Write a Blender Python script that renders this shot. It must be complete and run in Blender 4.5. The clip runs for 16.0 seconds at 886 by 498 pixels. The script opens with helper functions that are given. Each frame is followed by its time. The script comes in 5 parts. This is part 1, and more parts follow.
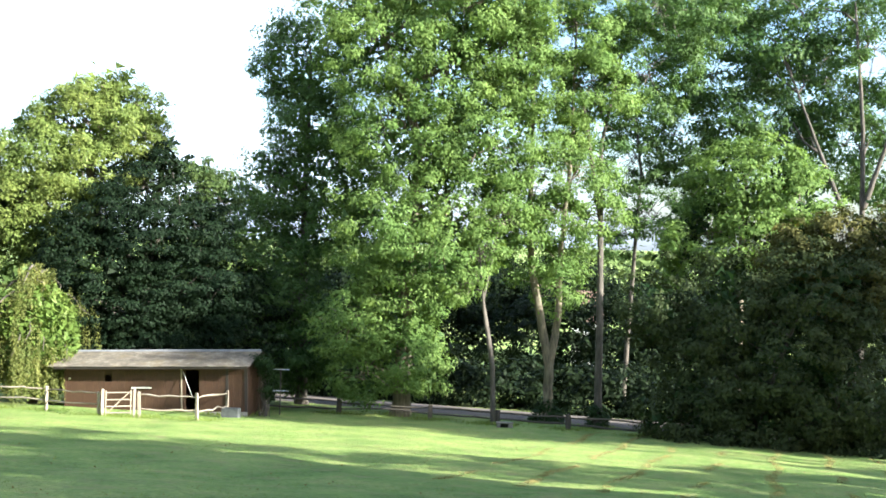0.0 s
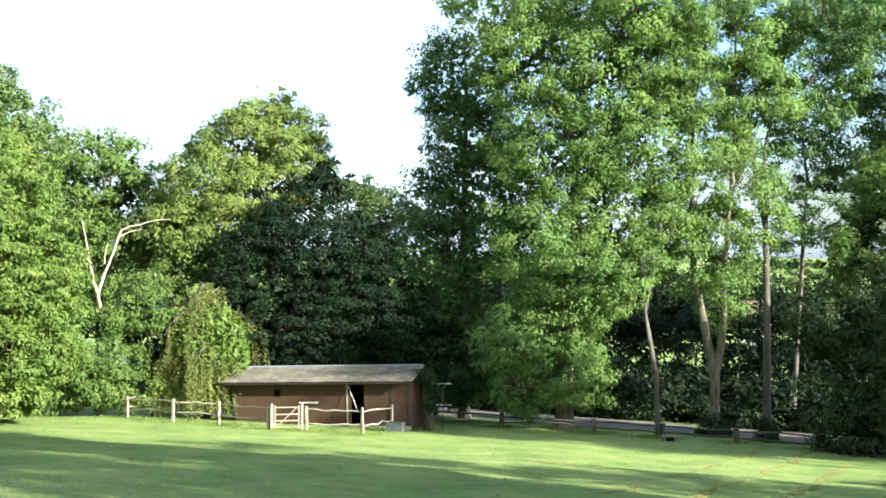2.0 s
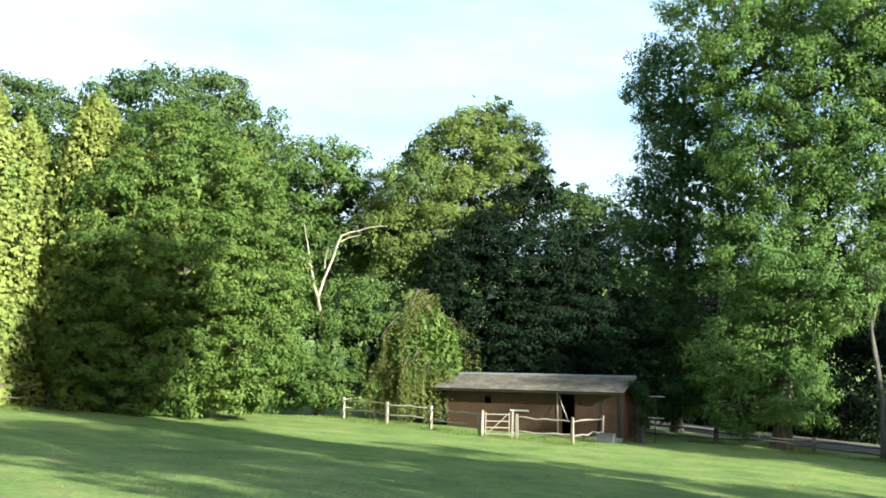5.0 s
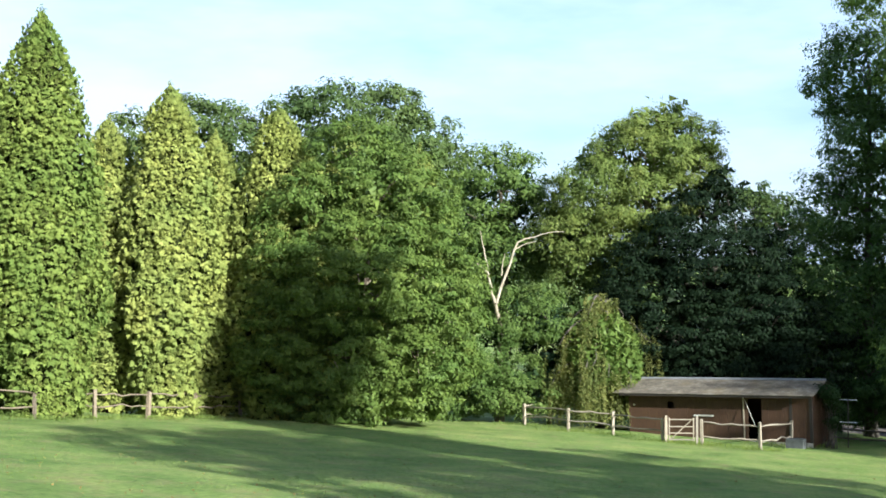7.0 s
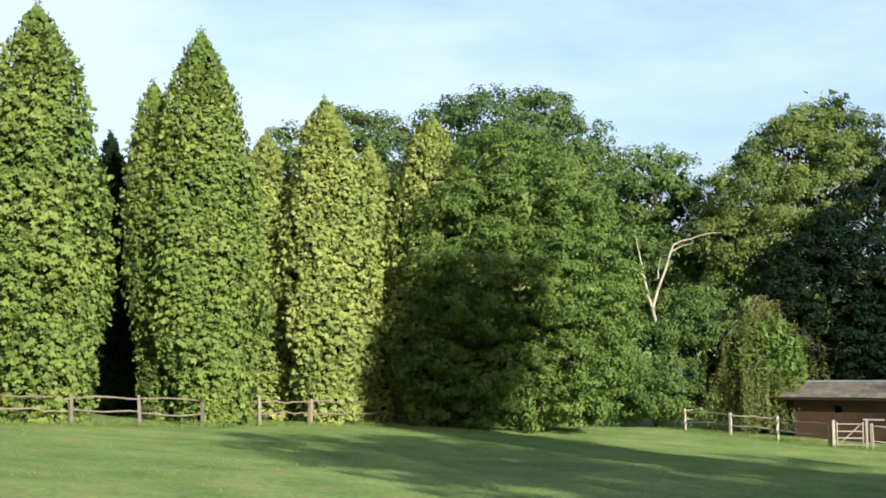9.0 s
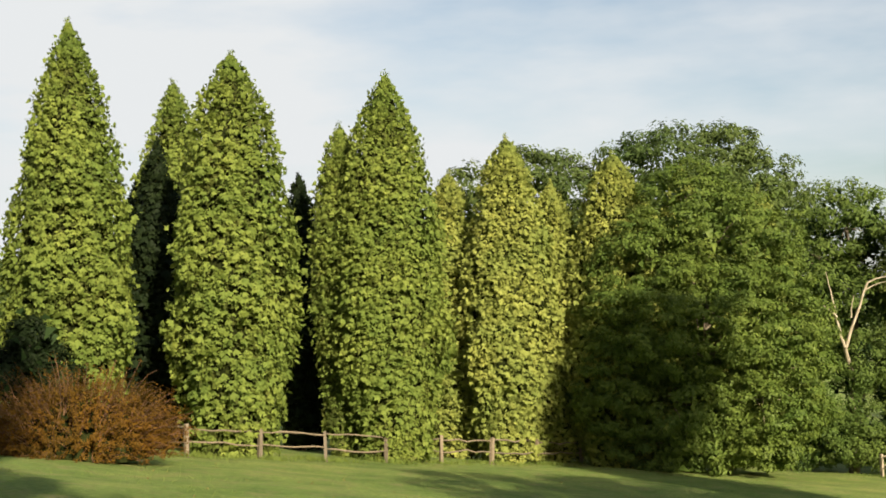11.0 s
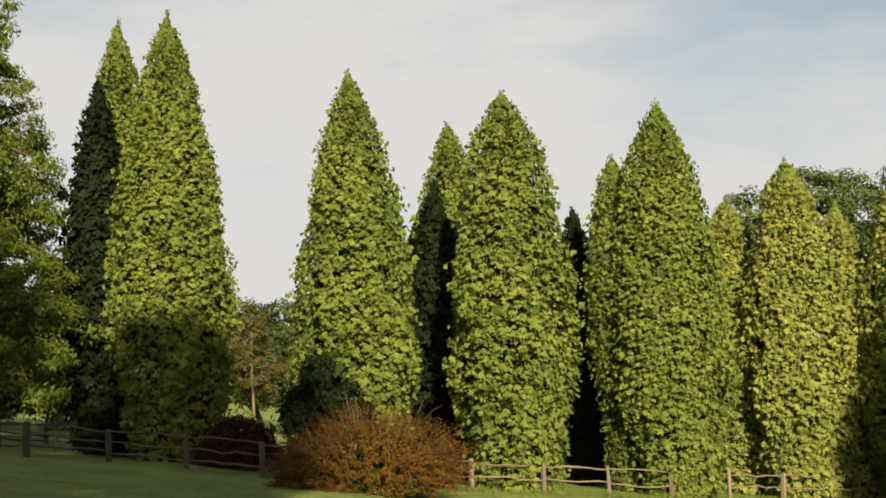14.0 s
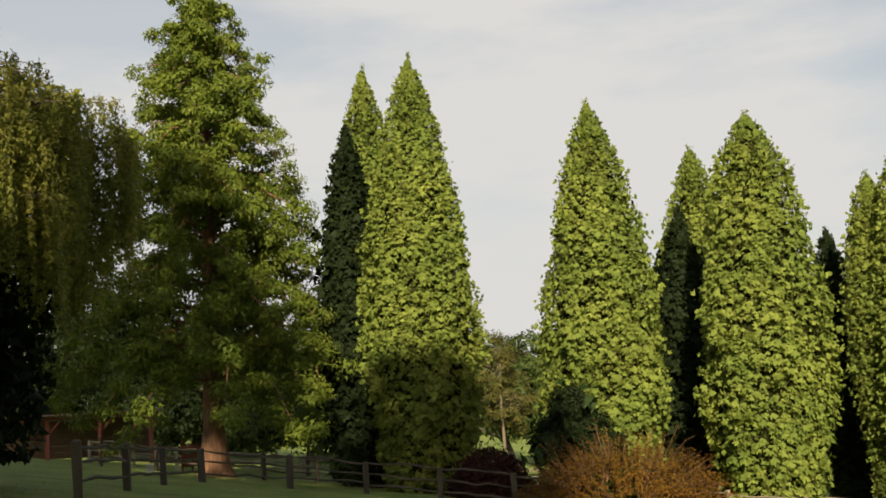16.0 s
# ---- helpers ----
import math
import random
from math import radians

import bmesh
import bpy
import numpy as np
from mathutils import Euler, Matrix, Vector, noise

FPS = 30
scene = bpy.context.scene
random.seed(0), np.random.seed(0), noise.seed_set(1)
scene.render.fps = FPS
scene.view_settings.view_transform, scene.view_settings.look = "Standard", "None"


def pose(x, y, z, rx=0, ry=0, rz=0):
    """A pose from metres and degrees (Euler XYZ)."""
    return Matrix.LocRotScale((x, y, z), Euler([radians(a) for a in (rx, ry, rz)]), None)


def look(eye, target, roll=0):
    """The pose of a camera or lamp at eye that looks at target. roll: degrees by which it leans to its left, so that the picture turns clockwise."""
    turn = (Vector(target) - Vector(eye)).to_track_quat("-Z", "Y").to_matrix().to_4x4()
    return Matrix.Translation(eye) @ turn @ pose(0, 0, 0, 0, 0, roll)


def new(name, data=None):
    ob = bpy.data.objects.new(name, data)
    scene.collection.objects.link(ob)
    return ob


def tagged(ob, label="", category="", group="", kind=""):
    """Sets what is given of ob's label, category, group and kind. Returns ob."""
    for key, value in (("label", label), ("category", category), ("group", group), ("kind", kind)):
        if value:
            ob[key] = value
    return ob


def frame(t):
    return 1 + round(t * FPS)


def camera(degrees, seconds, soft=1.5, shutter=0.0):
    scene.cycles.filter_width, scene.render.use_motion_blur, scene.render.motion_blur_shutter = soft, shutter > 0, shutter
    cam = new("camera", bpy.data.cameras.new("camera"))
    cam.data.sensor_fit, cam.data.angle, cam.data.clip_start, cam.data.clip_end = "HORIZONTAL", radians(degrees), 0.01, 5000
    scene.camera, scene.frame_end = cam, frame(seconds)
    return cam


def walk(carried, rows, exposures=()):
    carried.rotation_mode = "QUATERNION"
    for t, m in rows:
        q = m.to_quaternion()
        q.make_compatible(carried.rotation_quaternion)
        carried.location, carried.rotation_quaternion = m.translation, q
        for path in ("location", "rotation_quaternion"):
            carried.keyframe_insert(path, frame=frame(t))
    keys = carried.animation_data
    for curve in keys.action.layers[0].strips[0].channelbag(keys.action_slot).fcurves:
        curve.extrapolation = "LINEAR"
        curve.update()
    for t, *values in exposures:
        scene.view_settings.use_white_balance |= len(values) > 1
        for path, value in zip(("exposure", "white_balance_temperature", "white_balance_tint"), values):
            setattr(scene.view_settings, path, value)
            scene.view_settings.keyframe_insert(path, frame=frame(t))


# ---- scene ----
cam = camera(40.0, 16.0, soft=1.7)
EYE = 1.6
ROWS = [
    (0.0, -25.80, -0.32, 1.57),
    (0.5, -23.78, 0.19, 1.40),
    (1.0, -21.51, 0.23, 1.18),
    (1.5, -20.01, -0.05, 0.81),
    (2.0, -18.30, 0.19, 0.36),
    (2.5, -17.29, 0.31, 0.87),
    (3.0, -16.25, 0.13, 0.98),
    (3.5, -13.97, -0.20, 0.97),
    (4.0, -11.99, 0.09, 0.78),
    (4.2, -11.46, 0.27, 0.96),
    (6.3, -2.40, 0.33, 0.26),
    (6.5, -1.77, 0.36, -0.02),
    (7.0, -0.00, 0.66, -0.14),
    (7.5, 1.73, 0.53, -0.45),
    (8.0, 3.74, 0.28, -0.17),
    (8.5, 5.33, 0.89, -0.35),
    (8.7, 6.09, 0.92, -0.86),
    (10.8, 14.64, 2.73, -0.79),
    (11.0, 15.68, 3.03, -1.25),
    (11.5, 17.90, 3.67, -1.60),
    (12.0, 20.97, 3.78, -1.64),
    (12.5, 23.02, 3.71, -1.78),
    (13.0, 24.89, 4.16, -1.89),
    (13.5, 26.57, 4.39, -2.21),
    (14.0, 28.57, 5.03, -2.42),
    (14.5, 30.56, 5.97, -2.36),
    (15.0, 33.11, 6.42, -2.42),
    (15.5, 36.64, 7.12, -3.01),
    (16.0, 39.98, 7.04, -3.33),
]
walk(cam, [(t, pose(0, 0, EYE, 0, 0, yaw) @ pose(0, 0, 0, 90 + pitch) @ pose(0, 0, 0, 0, 0, roll)) for t, yaw, pitch, roll in ROWS],
     exposures=[(0.0, 2.38, 5450, 8), (4.0, 1.78, 5400, -2), (6.8, 1.4, 5250, 6), (8.5, 1.15, 5320, 8), (11.0, 0.8, 6950, 8), (12.5, 0.66, 7550, 10), (16.0, 0.57, 7450, 10)])

# ---------------------------------------------------------------- light
SUN_HEIGHT, SUN_FROM = 23.0, 141.0   # degrees; the sun stands behind the camera, to its right
world = bpy.data.worlds.new("sky")
scene.world = world
world.use_nodes = True
wn, wl = world.node_tree.nodes, world.node_tree.links
sky = wn.new("ShaderNodeTexSky")
sky.sky_type = "NISHITA"
sky.sun_disc = False
sky.sun_elevation, sky.sun_rotation = radians(SUN_HEIGHT), radians(SUN_FROM)
sky.air_density, sky.dust_density = 1.0, 2.0
where = wn.new("ShaderNodeTexCoord")
squash = wn.new("ShaderNodeMapping")
squash.inputs["Scale"].default_value = (1.3, 1.3, 4.5)
squash.inputs["Rotation"].default_value = (0.35, 0.2, 0.0)
veil = wn.new("ShaderNodeTexNoise")
veil.inputs["Scale"].default_value, veil.inputs["Detail"].default_value, veil.inputs["Roughness"].default_value = 1.6, 6.0, 0.55
ramp = wn.new("ShaderNodeValToRGB")
ramp.color_ramp.elements[0].position, ramp.color_ramp.elements[0].color = 0.4, (0.18, 0.18, 0.18, 1)
ramp.color_ramp.elements[1].position, ramp.color_ramp.elements[1].color = 0.62, (0.95, 0.95, 0.95, 1)
cloud = wn.new("ShaderNodeMix")
cloud.data_type = "RGBA"
cloud.inputs[7].default_value = (5.65, 5.97, 6.5, 1)
wl.new(where.outputs["Generated"], squash.inputs[0])
wl.new(squash.outputs[0], veil.inputs["Vector"])
wl.new(veil.outputs["Fac"], ramp.inputs[0])
# the veil thickens towards the west
side = wn.new("ShaderNodeSeparateXYZ")
wl.new(where.outputs["Generated"], side.inputs[0])
west = wn.new("ShaderNodeMapRange")
west.inputs["From Min"].default_value, west.inputs["From Max"].default_value = 0.5, -0.7
west.inputs["To Min"].default_value, west.inputs["To Max"].default_value = -0.35, 0.4
wl.new(side.outputs[0], west.inputs["Value"])
thick = wn.new("ShaderNodeMath")
thick.operation, thick.use_clamp = "ADD", True
wl.new(ramp.outputs[0], thick.inputs[0])
wl.new(west.outputs[0], thick.inputs[1])
# and thins towards the zenith
high = wn.new("ShaderNodeMapRange")
high.inputs["From Min"].default_value, high.inputs["From Max"].default_value = 0.38, 0.85
high.inputs["To Min"].default_value, high.inputs["To Max"].default_value = 1.0, 0.15
wl.new(side.outputs[2], high.inputs["Value"])
thin = wn.new("ShaderNodeMath")
thin.operation = "MULTIPLY"
wl.new(thick.outputs[0], thin.inputs[0])
wl.new(high.outputs[0], thin.inputs[1])
wl.new(thin.outputs[0], cloud.inputs[0])
wl.new(sky.outputs[0], cloud.inputs[6])
wl.new(cloud.outputs[2], wn["Background"].inputs["Color"])
wn["Background"].inputs["Strength"].default_value = 0.08

sun = new("sun", bpy.data.lights.new("sun", "SUN"))
sun.data.energy, sun.data.angle, sun.data.color = 5.4, radians(0.8), (1.0, 0.9, 0.72)
SUN_DIR = Vector((math.sin(radians(SUN_FROM)) * math.cos(radians(SUN_HEIGHT)), math.cos(radians(SUN_FROM)) * math.cos(radians(SUN_HEIGHT)), math.sin(radians(SUN_HEIGHT))))
sun.matrix_world = look(SUN_DIR * 60, (0, 0, 0))

# ---------------------------------------------------------------- materials
def material(name):
    m = bpy.data.materials.new(name)
    m.use_nodes = True
    n, l = m.node_tree.nodes, m.node_tree.links
    return m, n, l, n["Principled BSDF"]


def noise_node(n, l, scale, detail=4.0, rough=0.55, stretch=None, space="Object"):
    tc = n.new("ShaderNodeTexCoord")
    t = n.new("ShaderNodeTexNoise")
    t.inputs["Scale"].default_value, t.inputs["Detail"].default_value, t.inputs["Roughness"].default_value = scale, detail, rough
    if stretch:
        mp = n.new("ShaderNodeMapping")
        mp.inputs["Scale"].default_value = stretch
        l.new(tc.outputs[space], mp.inputs[0])
        l.new(mp.outputs[0], t.inputs["Vector"])
    else:
        l.new(tc.outputs[space], t.inputs["Vector"])
    return t.outputs["Fac"]


def ramp_node(n, l, fac, stops):
    r = n.new("ShaderNodeValToRGB")
    e = r.color_ramp.elements
    while len(e) < len(stops):
        e.new(0.5)
    for k, (p, c) in zip(e, stops):
        k.position, k.color = p, (*c, 1)
    l.new(fac, r.inputs[0])
    return r.outputs[0]


def mix_node(n, l, a, b, fac, blend="MIX"):
    x = n.new("ShaderNodeMix")
    x.data_type, x.blend_type = "RGBA", blend
    for i, v in ((0, fac), (6, a), (7, b)):
        if isinstance(v, (int, float)):
            x.inputs[i].default_value = v
        elif isinstance(v, tuple):
            x.inputs[i].default_value = (*v, 1)
        else:
            l.new(v, x.inputs[i])
    return x.outputs[2]


def bump_node(n, l, height, strength, distance, target):
    b = n.new("ShaderNodeBump")
    b.inputs["Strength"].default_value, b.inputs["Distance"].default_value = strength, distance
    l.new(height, b.inputs["Height"])
    l.new(b.outputs[0], target.inputs["Normal"])


def leaf_material(name, dark, mid, light, rough=0.6, through_light=0.3, patch=0.35, relief=0.0):
    """Leaves: each one takes its own tint, and whole boughs differ a little."""
    m, n, l, p = material(name)
    g = n.new("ShaderNodeNewGeometry")
    dark, light = [tuple(0.5 * a + 0.5 * b for a, b in zip(e, mid)) for e in (dark, light)]
    tint = ramp_node(n, l, g.outputs["Random Per Island"], [(0.0, dark), (0.5, mid), (1.0, light)])
    bough = ramp_node(n, l, noise_node(n, l, patch, 3.0), [(0.3, (0.7, 0.78, 0.7)), (0.7, (1.2, 1.12, 1.0))])
    col = mix_node(n, l, tint, bough, 1.0, "MULTIPLY")
    spray = ramp_node(n, l, noise_node(n, l, 2.6, 2.0), [(0.32, (0.84, 0.88, 0.84)), (0.68, (1.22, 1.18, 1.14))])
    col = mix_node(n, l, col, spray, 1.0, "MULTIPLY")
    l.new(col, p.inputs["Base Color"])
    p.inputs["Roughness"].default_value = rough
    p.inputs["Specular IOR Level"].default_value = 0.1
    if relief:
        bump_node(n, l, noise_node(n, l, relief, 3.0, 0.6), 0.9, 0.05, p)
    tr = n.new("ShaderNodeBsdfTranslucent")
    l.new(mix_node(n, l, col, (1.15, 1.2, 0.6), 1.0, "MULTIPLY"), tr.inputs["Color"])
    mx = n.new("ShaderNodeMixShader")
    mx.inputs[0].default_value = through_light
    l.new(p.outputs[0], mx.inputs[1])
    l.new(tr.outputs[0], mx.inputs[2])
    l.new(mx.outputs[0], n["Material Output"].inputs["Surface"])
    return m


def bark_material(name, dark, light, scale=3.0):
    m, n, l, p = material(name)
    a = noise_node(n, l, scale, 6.0, 0.6, (3.0, 3.0, 0.5))
    b = noise_node(n, l, 0.7, 3.0)
    col = mix_node(n, l, ramp_node(n, l, a, [(0.35, dark), (0.68, light)]), ramp_node(n, l, b, [(0.35, (0.7, 0.72, 0.66)), (0.65, (1.1, 1.05, 1.0))]), 1.0, "MULTIPLY")
    l.new(col, p.inputs["Base Color"])
    p.inputs["Roughness"].default_value = 0.9
    bump_node(n, l, a, 0.8, 0.04, p)
    return m


def wood_material(name, dark, light, stain, rough=0.8, grain=(2.0, 2.0, 14.0)):
    """Weathered timber: grain along z, stains, every piece its own tone."""
    m, n, l, p = material(name)
    a = noise_node(n, l, 6.0, 5.0, 0.6, grain)
    o = n.new("ShaderNodeObjectInfo")
    tone = ramp_node(n, l, o.outputs["Random"], [(0.0, (0.75, 0.75, 0.76)), (1.0, (1.15, 1.12, 1.08))])
    col = mix_node(n, l, ramp_node(n, l, a, [(0.3, dark), (0.7, light)]), tone, 1.0, "MULTIPLY")
    col = mix_node(n, l, col, stain, ramp_node(n, l, noise_node(n, l, 1.6, 4.0), [(0.5, (0, 0, 0)), (0.75, (0.6, 0.6, 0.6))]))
    l.new(col, p.inputs["Base Color"])
    p.inputs["Roughness"].default_value = rough
    bump_node(n, l, a, 0.4, 0.01, p)
    return m


LEAF_CYPRESS = leaf_material("cypress_sprays", (0.095, 0.125, 0.03), (0.148, 0.194, 0.046), (0.212, 0.256, 0.066), 0.65, 0.2, 0.5, 14.0)
LEAF_CYPRESS_GOLD = leaf_material("golden_cypress_sprays", (0.185, 0.215, 0.058), (0.23, 0.26, 0.072), (0.29, 0.315, 0.095), 0.65, 0.2, 0.5, 14.0)
# older sprays, with the shade of the crevices added to their colour
LEAF_CYPRESS_OLD_SHADE = leaf_material("old_shade_cypress_sprays", (0.05, 0.06, 0.015), (0.07, 0.085, 0.022), (0.1, 0.11, 0.03), 0.7, 0.15, 0.5)
# near-black leaves: deep shade of gaps and undergrowth put into the colour
LEAF_SHADE_BLACK = leaf_material("shade_black_leaves", (0.006, 0.011, 0.004), (0.011, 0.019, 0.007), (0.018, 0.029, 0.01), 0.65, 0.1, 0.5)
# near-black leaves: the ash's shadow behind the shed put into the colour
LEAF_SHADED_CROWN = leaf_material("shaded_crown_leaves", (0.005, 0.011, 0.005), (0.009, 0.018, 0.008), (0.017, 0.029, 0.013), 0.65, 0.15)
LEAF_ASH = leaf_material("ash_leaves", (0.09, 0.145, 0.042), (0.142, 0.212, 0.064), (0.2, 0.275, 0.092), 0.6, 0.4)
# darker ash leaves: shade on the great ash's left side put into colour
LEAF_ASH_DARKER = leaf_material("darker_ash_leaves", (0.045, 0.08, 0.028), (0.07, 0.118, 0.04), (0.11, 0.16, 0.06), 0.45, 0.3)
LEAF_MAPLE = leaf_material("maple_leaves", (0.07, 0.108, 0.025), (0.107, 0.153, 0.036), (0.15, 0.195, 0.05), 0.5, 0.25, 0.5)
LEAF_HEDGE = leaf_material("hedge_leaves", (0.062, 0.098, 0.026), (0.098, 0.145, 0.038), (0.145, 0.195, 0.056), 0.5, 0.3)
LEAF_OAK = leaf_material("oak_leaves", (0.09, 0.125, 0.032), (0.148, 0.188, 0.052), (0.215, 0.25, 0.078), 0.5, 0.3)
# dark leaves putting crown-interior shade into colour; also used on ivy and nettles
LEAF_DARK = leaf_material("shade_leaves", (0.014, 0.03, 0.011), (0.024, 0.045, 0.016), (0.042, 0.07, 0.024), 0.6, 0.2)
LEAF_BLUE = leaf_material("blue_green_leaves", (0.022, 0.045, 0.028), (0.036, 0.064, 0.042), (0.052, 0.086, 0.058), 0.5, 0.2)
LEAF_BROWN = leaf_material("red_brown_leaves", (0.055, 0.03, 0.006), (0.115, 0.06, 0.01), (0.19, 0.1, 0.018), 0.6, 0.25, 0.8)
LEAF_PLUM = leaf_material("plum_brown_leaves", (0.026, 0.036, 0.016), (0.042, 0.054, 0.022), (0.066, 0.08, 0.03), 0.6, 0.2)
LEAF_PURPLE = leaf_material("purple_leaves", (0.03, 0.012, 0.014), (0.05, 0.02, 0.022), (0.08, 0.03, 0.03), 0.5, 0.2, 0.8)
LEAF_RUSSET = leaf_material("russet_leaves", (0.06, 0.06, 0.02), (0.092, 0.09, 0.03), (0.13, 0.115, 0.04), 0.6, 0.25, 0.6)
LEAF_WILLOW = leaf_material("willow_leaves", (0.11, 0.125, 0.038), (0.15, 0.165, 0.052), (0.21, 0.2, 0.075), 0.5, 0.3, 0.9)
LEAF_BIRCH = leaf_material("weeping_birch_leaves", (0.09, 0.105, 0.025), (0.17, 0.18, 0.045), (0.3, 0.27, 0.08), 0.45, 0.35, 0.9)
LEAF_META = leaf_material("dawn_redwood_needles", (0.062, 0.092, 0.016), (0.108, 0.145, 0.026), (0.16, 0.195, 0.044), 0.55, 0.25, 0.5)
LEAF_FAR = leaf_material("far_wood_leaves", (0.06, 0.09, 0.03), (0.09, 0.126, 0.042), (0.125, 0.16, 0.058), 0.6, 0.25, 0.15)
LEAF_BACK = leaf_material("background_leaves", (0.04, 0.065, 0.022), (0.065, 0.095, 0.03), (0.095, 0.125, 0.042), 0.6, 0.25, 0.15)
BARK_ASH = bark_material("ash_bark", (0.1, 0.08, 0.055), (0.27, 0.225, 0.16))
BARK_DARK = bark_material("dark_bark", (0.05, 0.042, 0.033), (0.13, 0.11, 0.09))
BARK_PALE = bark_material("bleached_dead_wood", (0.3, 0.25, 0.18), (0.52, 0.45, 0.36))
BARK_RED = bark_material("red_brown_bark", (0.09, 0.045, 0.026), (0.22, 0.115, 0.065))
# dead twigs, near-black: the shade deep inside a plant put into the colour
INNER = bark_material("shade_dark_twigs", (0.012, 0.016, 0.006), (0.03, 0.036, 0.012), 2.0)
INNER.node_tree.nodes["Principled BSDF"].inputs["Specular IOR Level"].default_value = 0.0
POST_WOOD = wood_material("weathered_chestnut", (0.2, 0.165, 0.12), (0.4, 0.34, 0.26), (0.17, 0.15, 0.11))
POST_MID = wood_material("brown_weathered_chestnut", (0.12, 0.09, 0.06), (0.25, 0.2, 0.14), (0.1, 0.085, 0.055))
# darker copy of the chestnut, holding the left fence's shade in its colour
POST_DARK = wood_material("shade_dark_chestnut", (0.045, 0.036, 0.026), (0.1, 0.082, 0.06), (0.04, 0.042, 0.026))

# ---------------------------------------------------------------- building helpers
def ground_z(x, y):
    """Height of the hillside: it falls away ahead and to the right, and levels out beyond the trees."""
    x, y = np.asarray(x, float), np.asarray(y, float)
    r = np.hypot(x, y) + 1e-6
    k = np.where(r > 64.0, (64.0 + 8.0 * np.tanh((r - 64.0) / 8.0)) / r, 1.0)
    x, y = x * k, y * k
    y = np.where(y < 0, 0.25 * y, y)
    return -0.1 * x - 0.129 * y + (-0.0084 * x * x + 0.0905 * x * y + 0.0505 * y * y) / 100.0


def gz(x, y):
    return float(ground_z(x, y))


def at(az, r):
    """Place on the plan: degrees to the right of straight ahead, metres from the eye."""
    return r * math.sin(radians(az)), r * math.cos(radians(az))


def grid_mesh(name, verts, faces, mat, smooth=False):
    verts, faces = np.asarray(verts, np.float32), np.asarray(faces, np.int32)
    me = bpy.data.meshes.new(name)
    k = faces.shape[1]
    me.vertices.add(len(verts))
    me.vertices.foreach_set("co", verts.ravel())
    me.loops.add(faces.size)
    me.loops.foreach_set("vertex_index", faces.ravel())
    me.polygons.add(len(faces))
    me.polygons.foreach_set("loop_start", np.arange(len(faces), dtype=np.int32) * k)
    me.polygons.foreach_set("use_smooth", np.full(len(faces), smooth))
    me.update(calc_edges=True)
    me.materials.append(mat)
    return me


def root(name, x, y, z, rz=0.0):
    ob = new(name)
    ob.empty_display_size = 0.3
    ob.matrix_basis = pose(x, y, z, 0, 0, rz)
    return ob


def part(name, data, mat=None, parent=None, label=""):
    """Link a bmesh or a mesh as one mesh object under a thing or a part."""
    if isinstance(data, bmesh.types.BMesh):
        me = bpy.data.meshes.new(name)
        data.to_mesh(me)
        data.free()
        me.materials.append(mat)
    else:
        me = data
    ob = new(name, me)
    if parent is not None:
        ob.parent = parent
    return tagged(ob, label)


def box(bm, x0, x1, y0, y1, z0, z1):
    v = [bm.verts.new(c) for c in ((x0, y0, z0), (x1, y0, z0), (x1, y1, z0), (x0, y1, z0), (x0, y0, z1), (x1, y0, z1), (x1, y1, z1), (x0, y1, z1))]
    for f in ((0, 3, 2, 1), (4, 5, 6, 7), (0, 1, 5, 4), (1, 2, 6, 5), (2, 3, 7, 6), (3, 0, 4, 7)):
        bm.faces.new([v[i] for i in f])
    return v


def box_bm(*b, bevel=0.0):
    bm = bmesh.new()
    box(bm, *b)
    if bevel:
        bmesh.ops.bevel(bm, geom=bm.edges[:], offset=bevel, segments=1, affect="EDGES")
    return bm


def unit(v):
    return v / np.maximum(np.linalg.norm(v, axis=-1, keepdims=True), 1e-9)


def tubes(paths, sides=7):
    """Tapered round limbs: each path is (points, radii)."""
    V, F, k = [], [], 0
    a = np.arange(sides) * 2 * np.pi / sides
    for pts, rad in paths:
        pts, rad = np.asarray(pts, float), np.asarray(rad, float)
        d = unit(np.gradient(pts, axis=0))
        s = np.where(np.abs(d[:, 2:3]) > 0.9, [[1.0, 0.0, 0.0]], [[0.0, 0.0, 1.0]])
        u = unit(np.cross(d, s))
        w = np.cross(d, u)
        ring = pts[:, None] + rad[:, None, None] * (np.cos(a)[None, :, None] * u[:, None] + np.sin(a)[None, :, None] * w[:, None])
        V.append(ring.reshape(-1, 3))
        n = len(pts)
        i, j = np.meshgrid(np.arange(n - 1), np.arange(sides), indexing="ij")
        q = np.stack([i * sides + j, i * sides + (j + 1) % sides, (i + 1) * sides + (j + 1) % sides, (i + 1) * sides + j], -1)
        F.append(q.reshape(-1, 4) + k)
        k += n * sides
    return np.concatenate(V), np.concatenate(F)


def limb(rng, a, b, r0, r1, n=7, wobble=0.06, sag=0.0):
    """A crooked path from a to b."""
    a, b = np.asarray(a, float), np.asarray(b, float)
    t = np.linspace(0, 1, n)[:, None]
    L = np.linalg.norm(b - a)
    p = a + (b - a) * t + rng.normal(0, wobble * L / 3, (n, 3)) * np.sin(np.pi * t)
    p[:, 2] += sag * L * np.sin(np.pi * t[:, 0])
    return p, r0 + (r1 - r0) * t[:, 0] ** 0.8


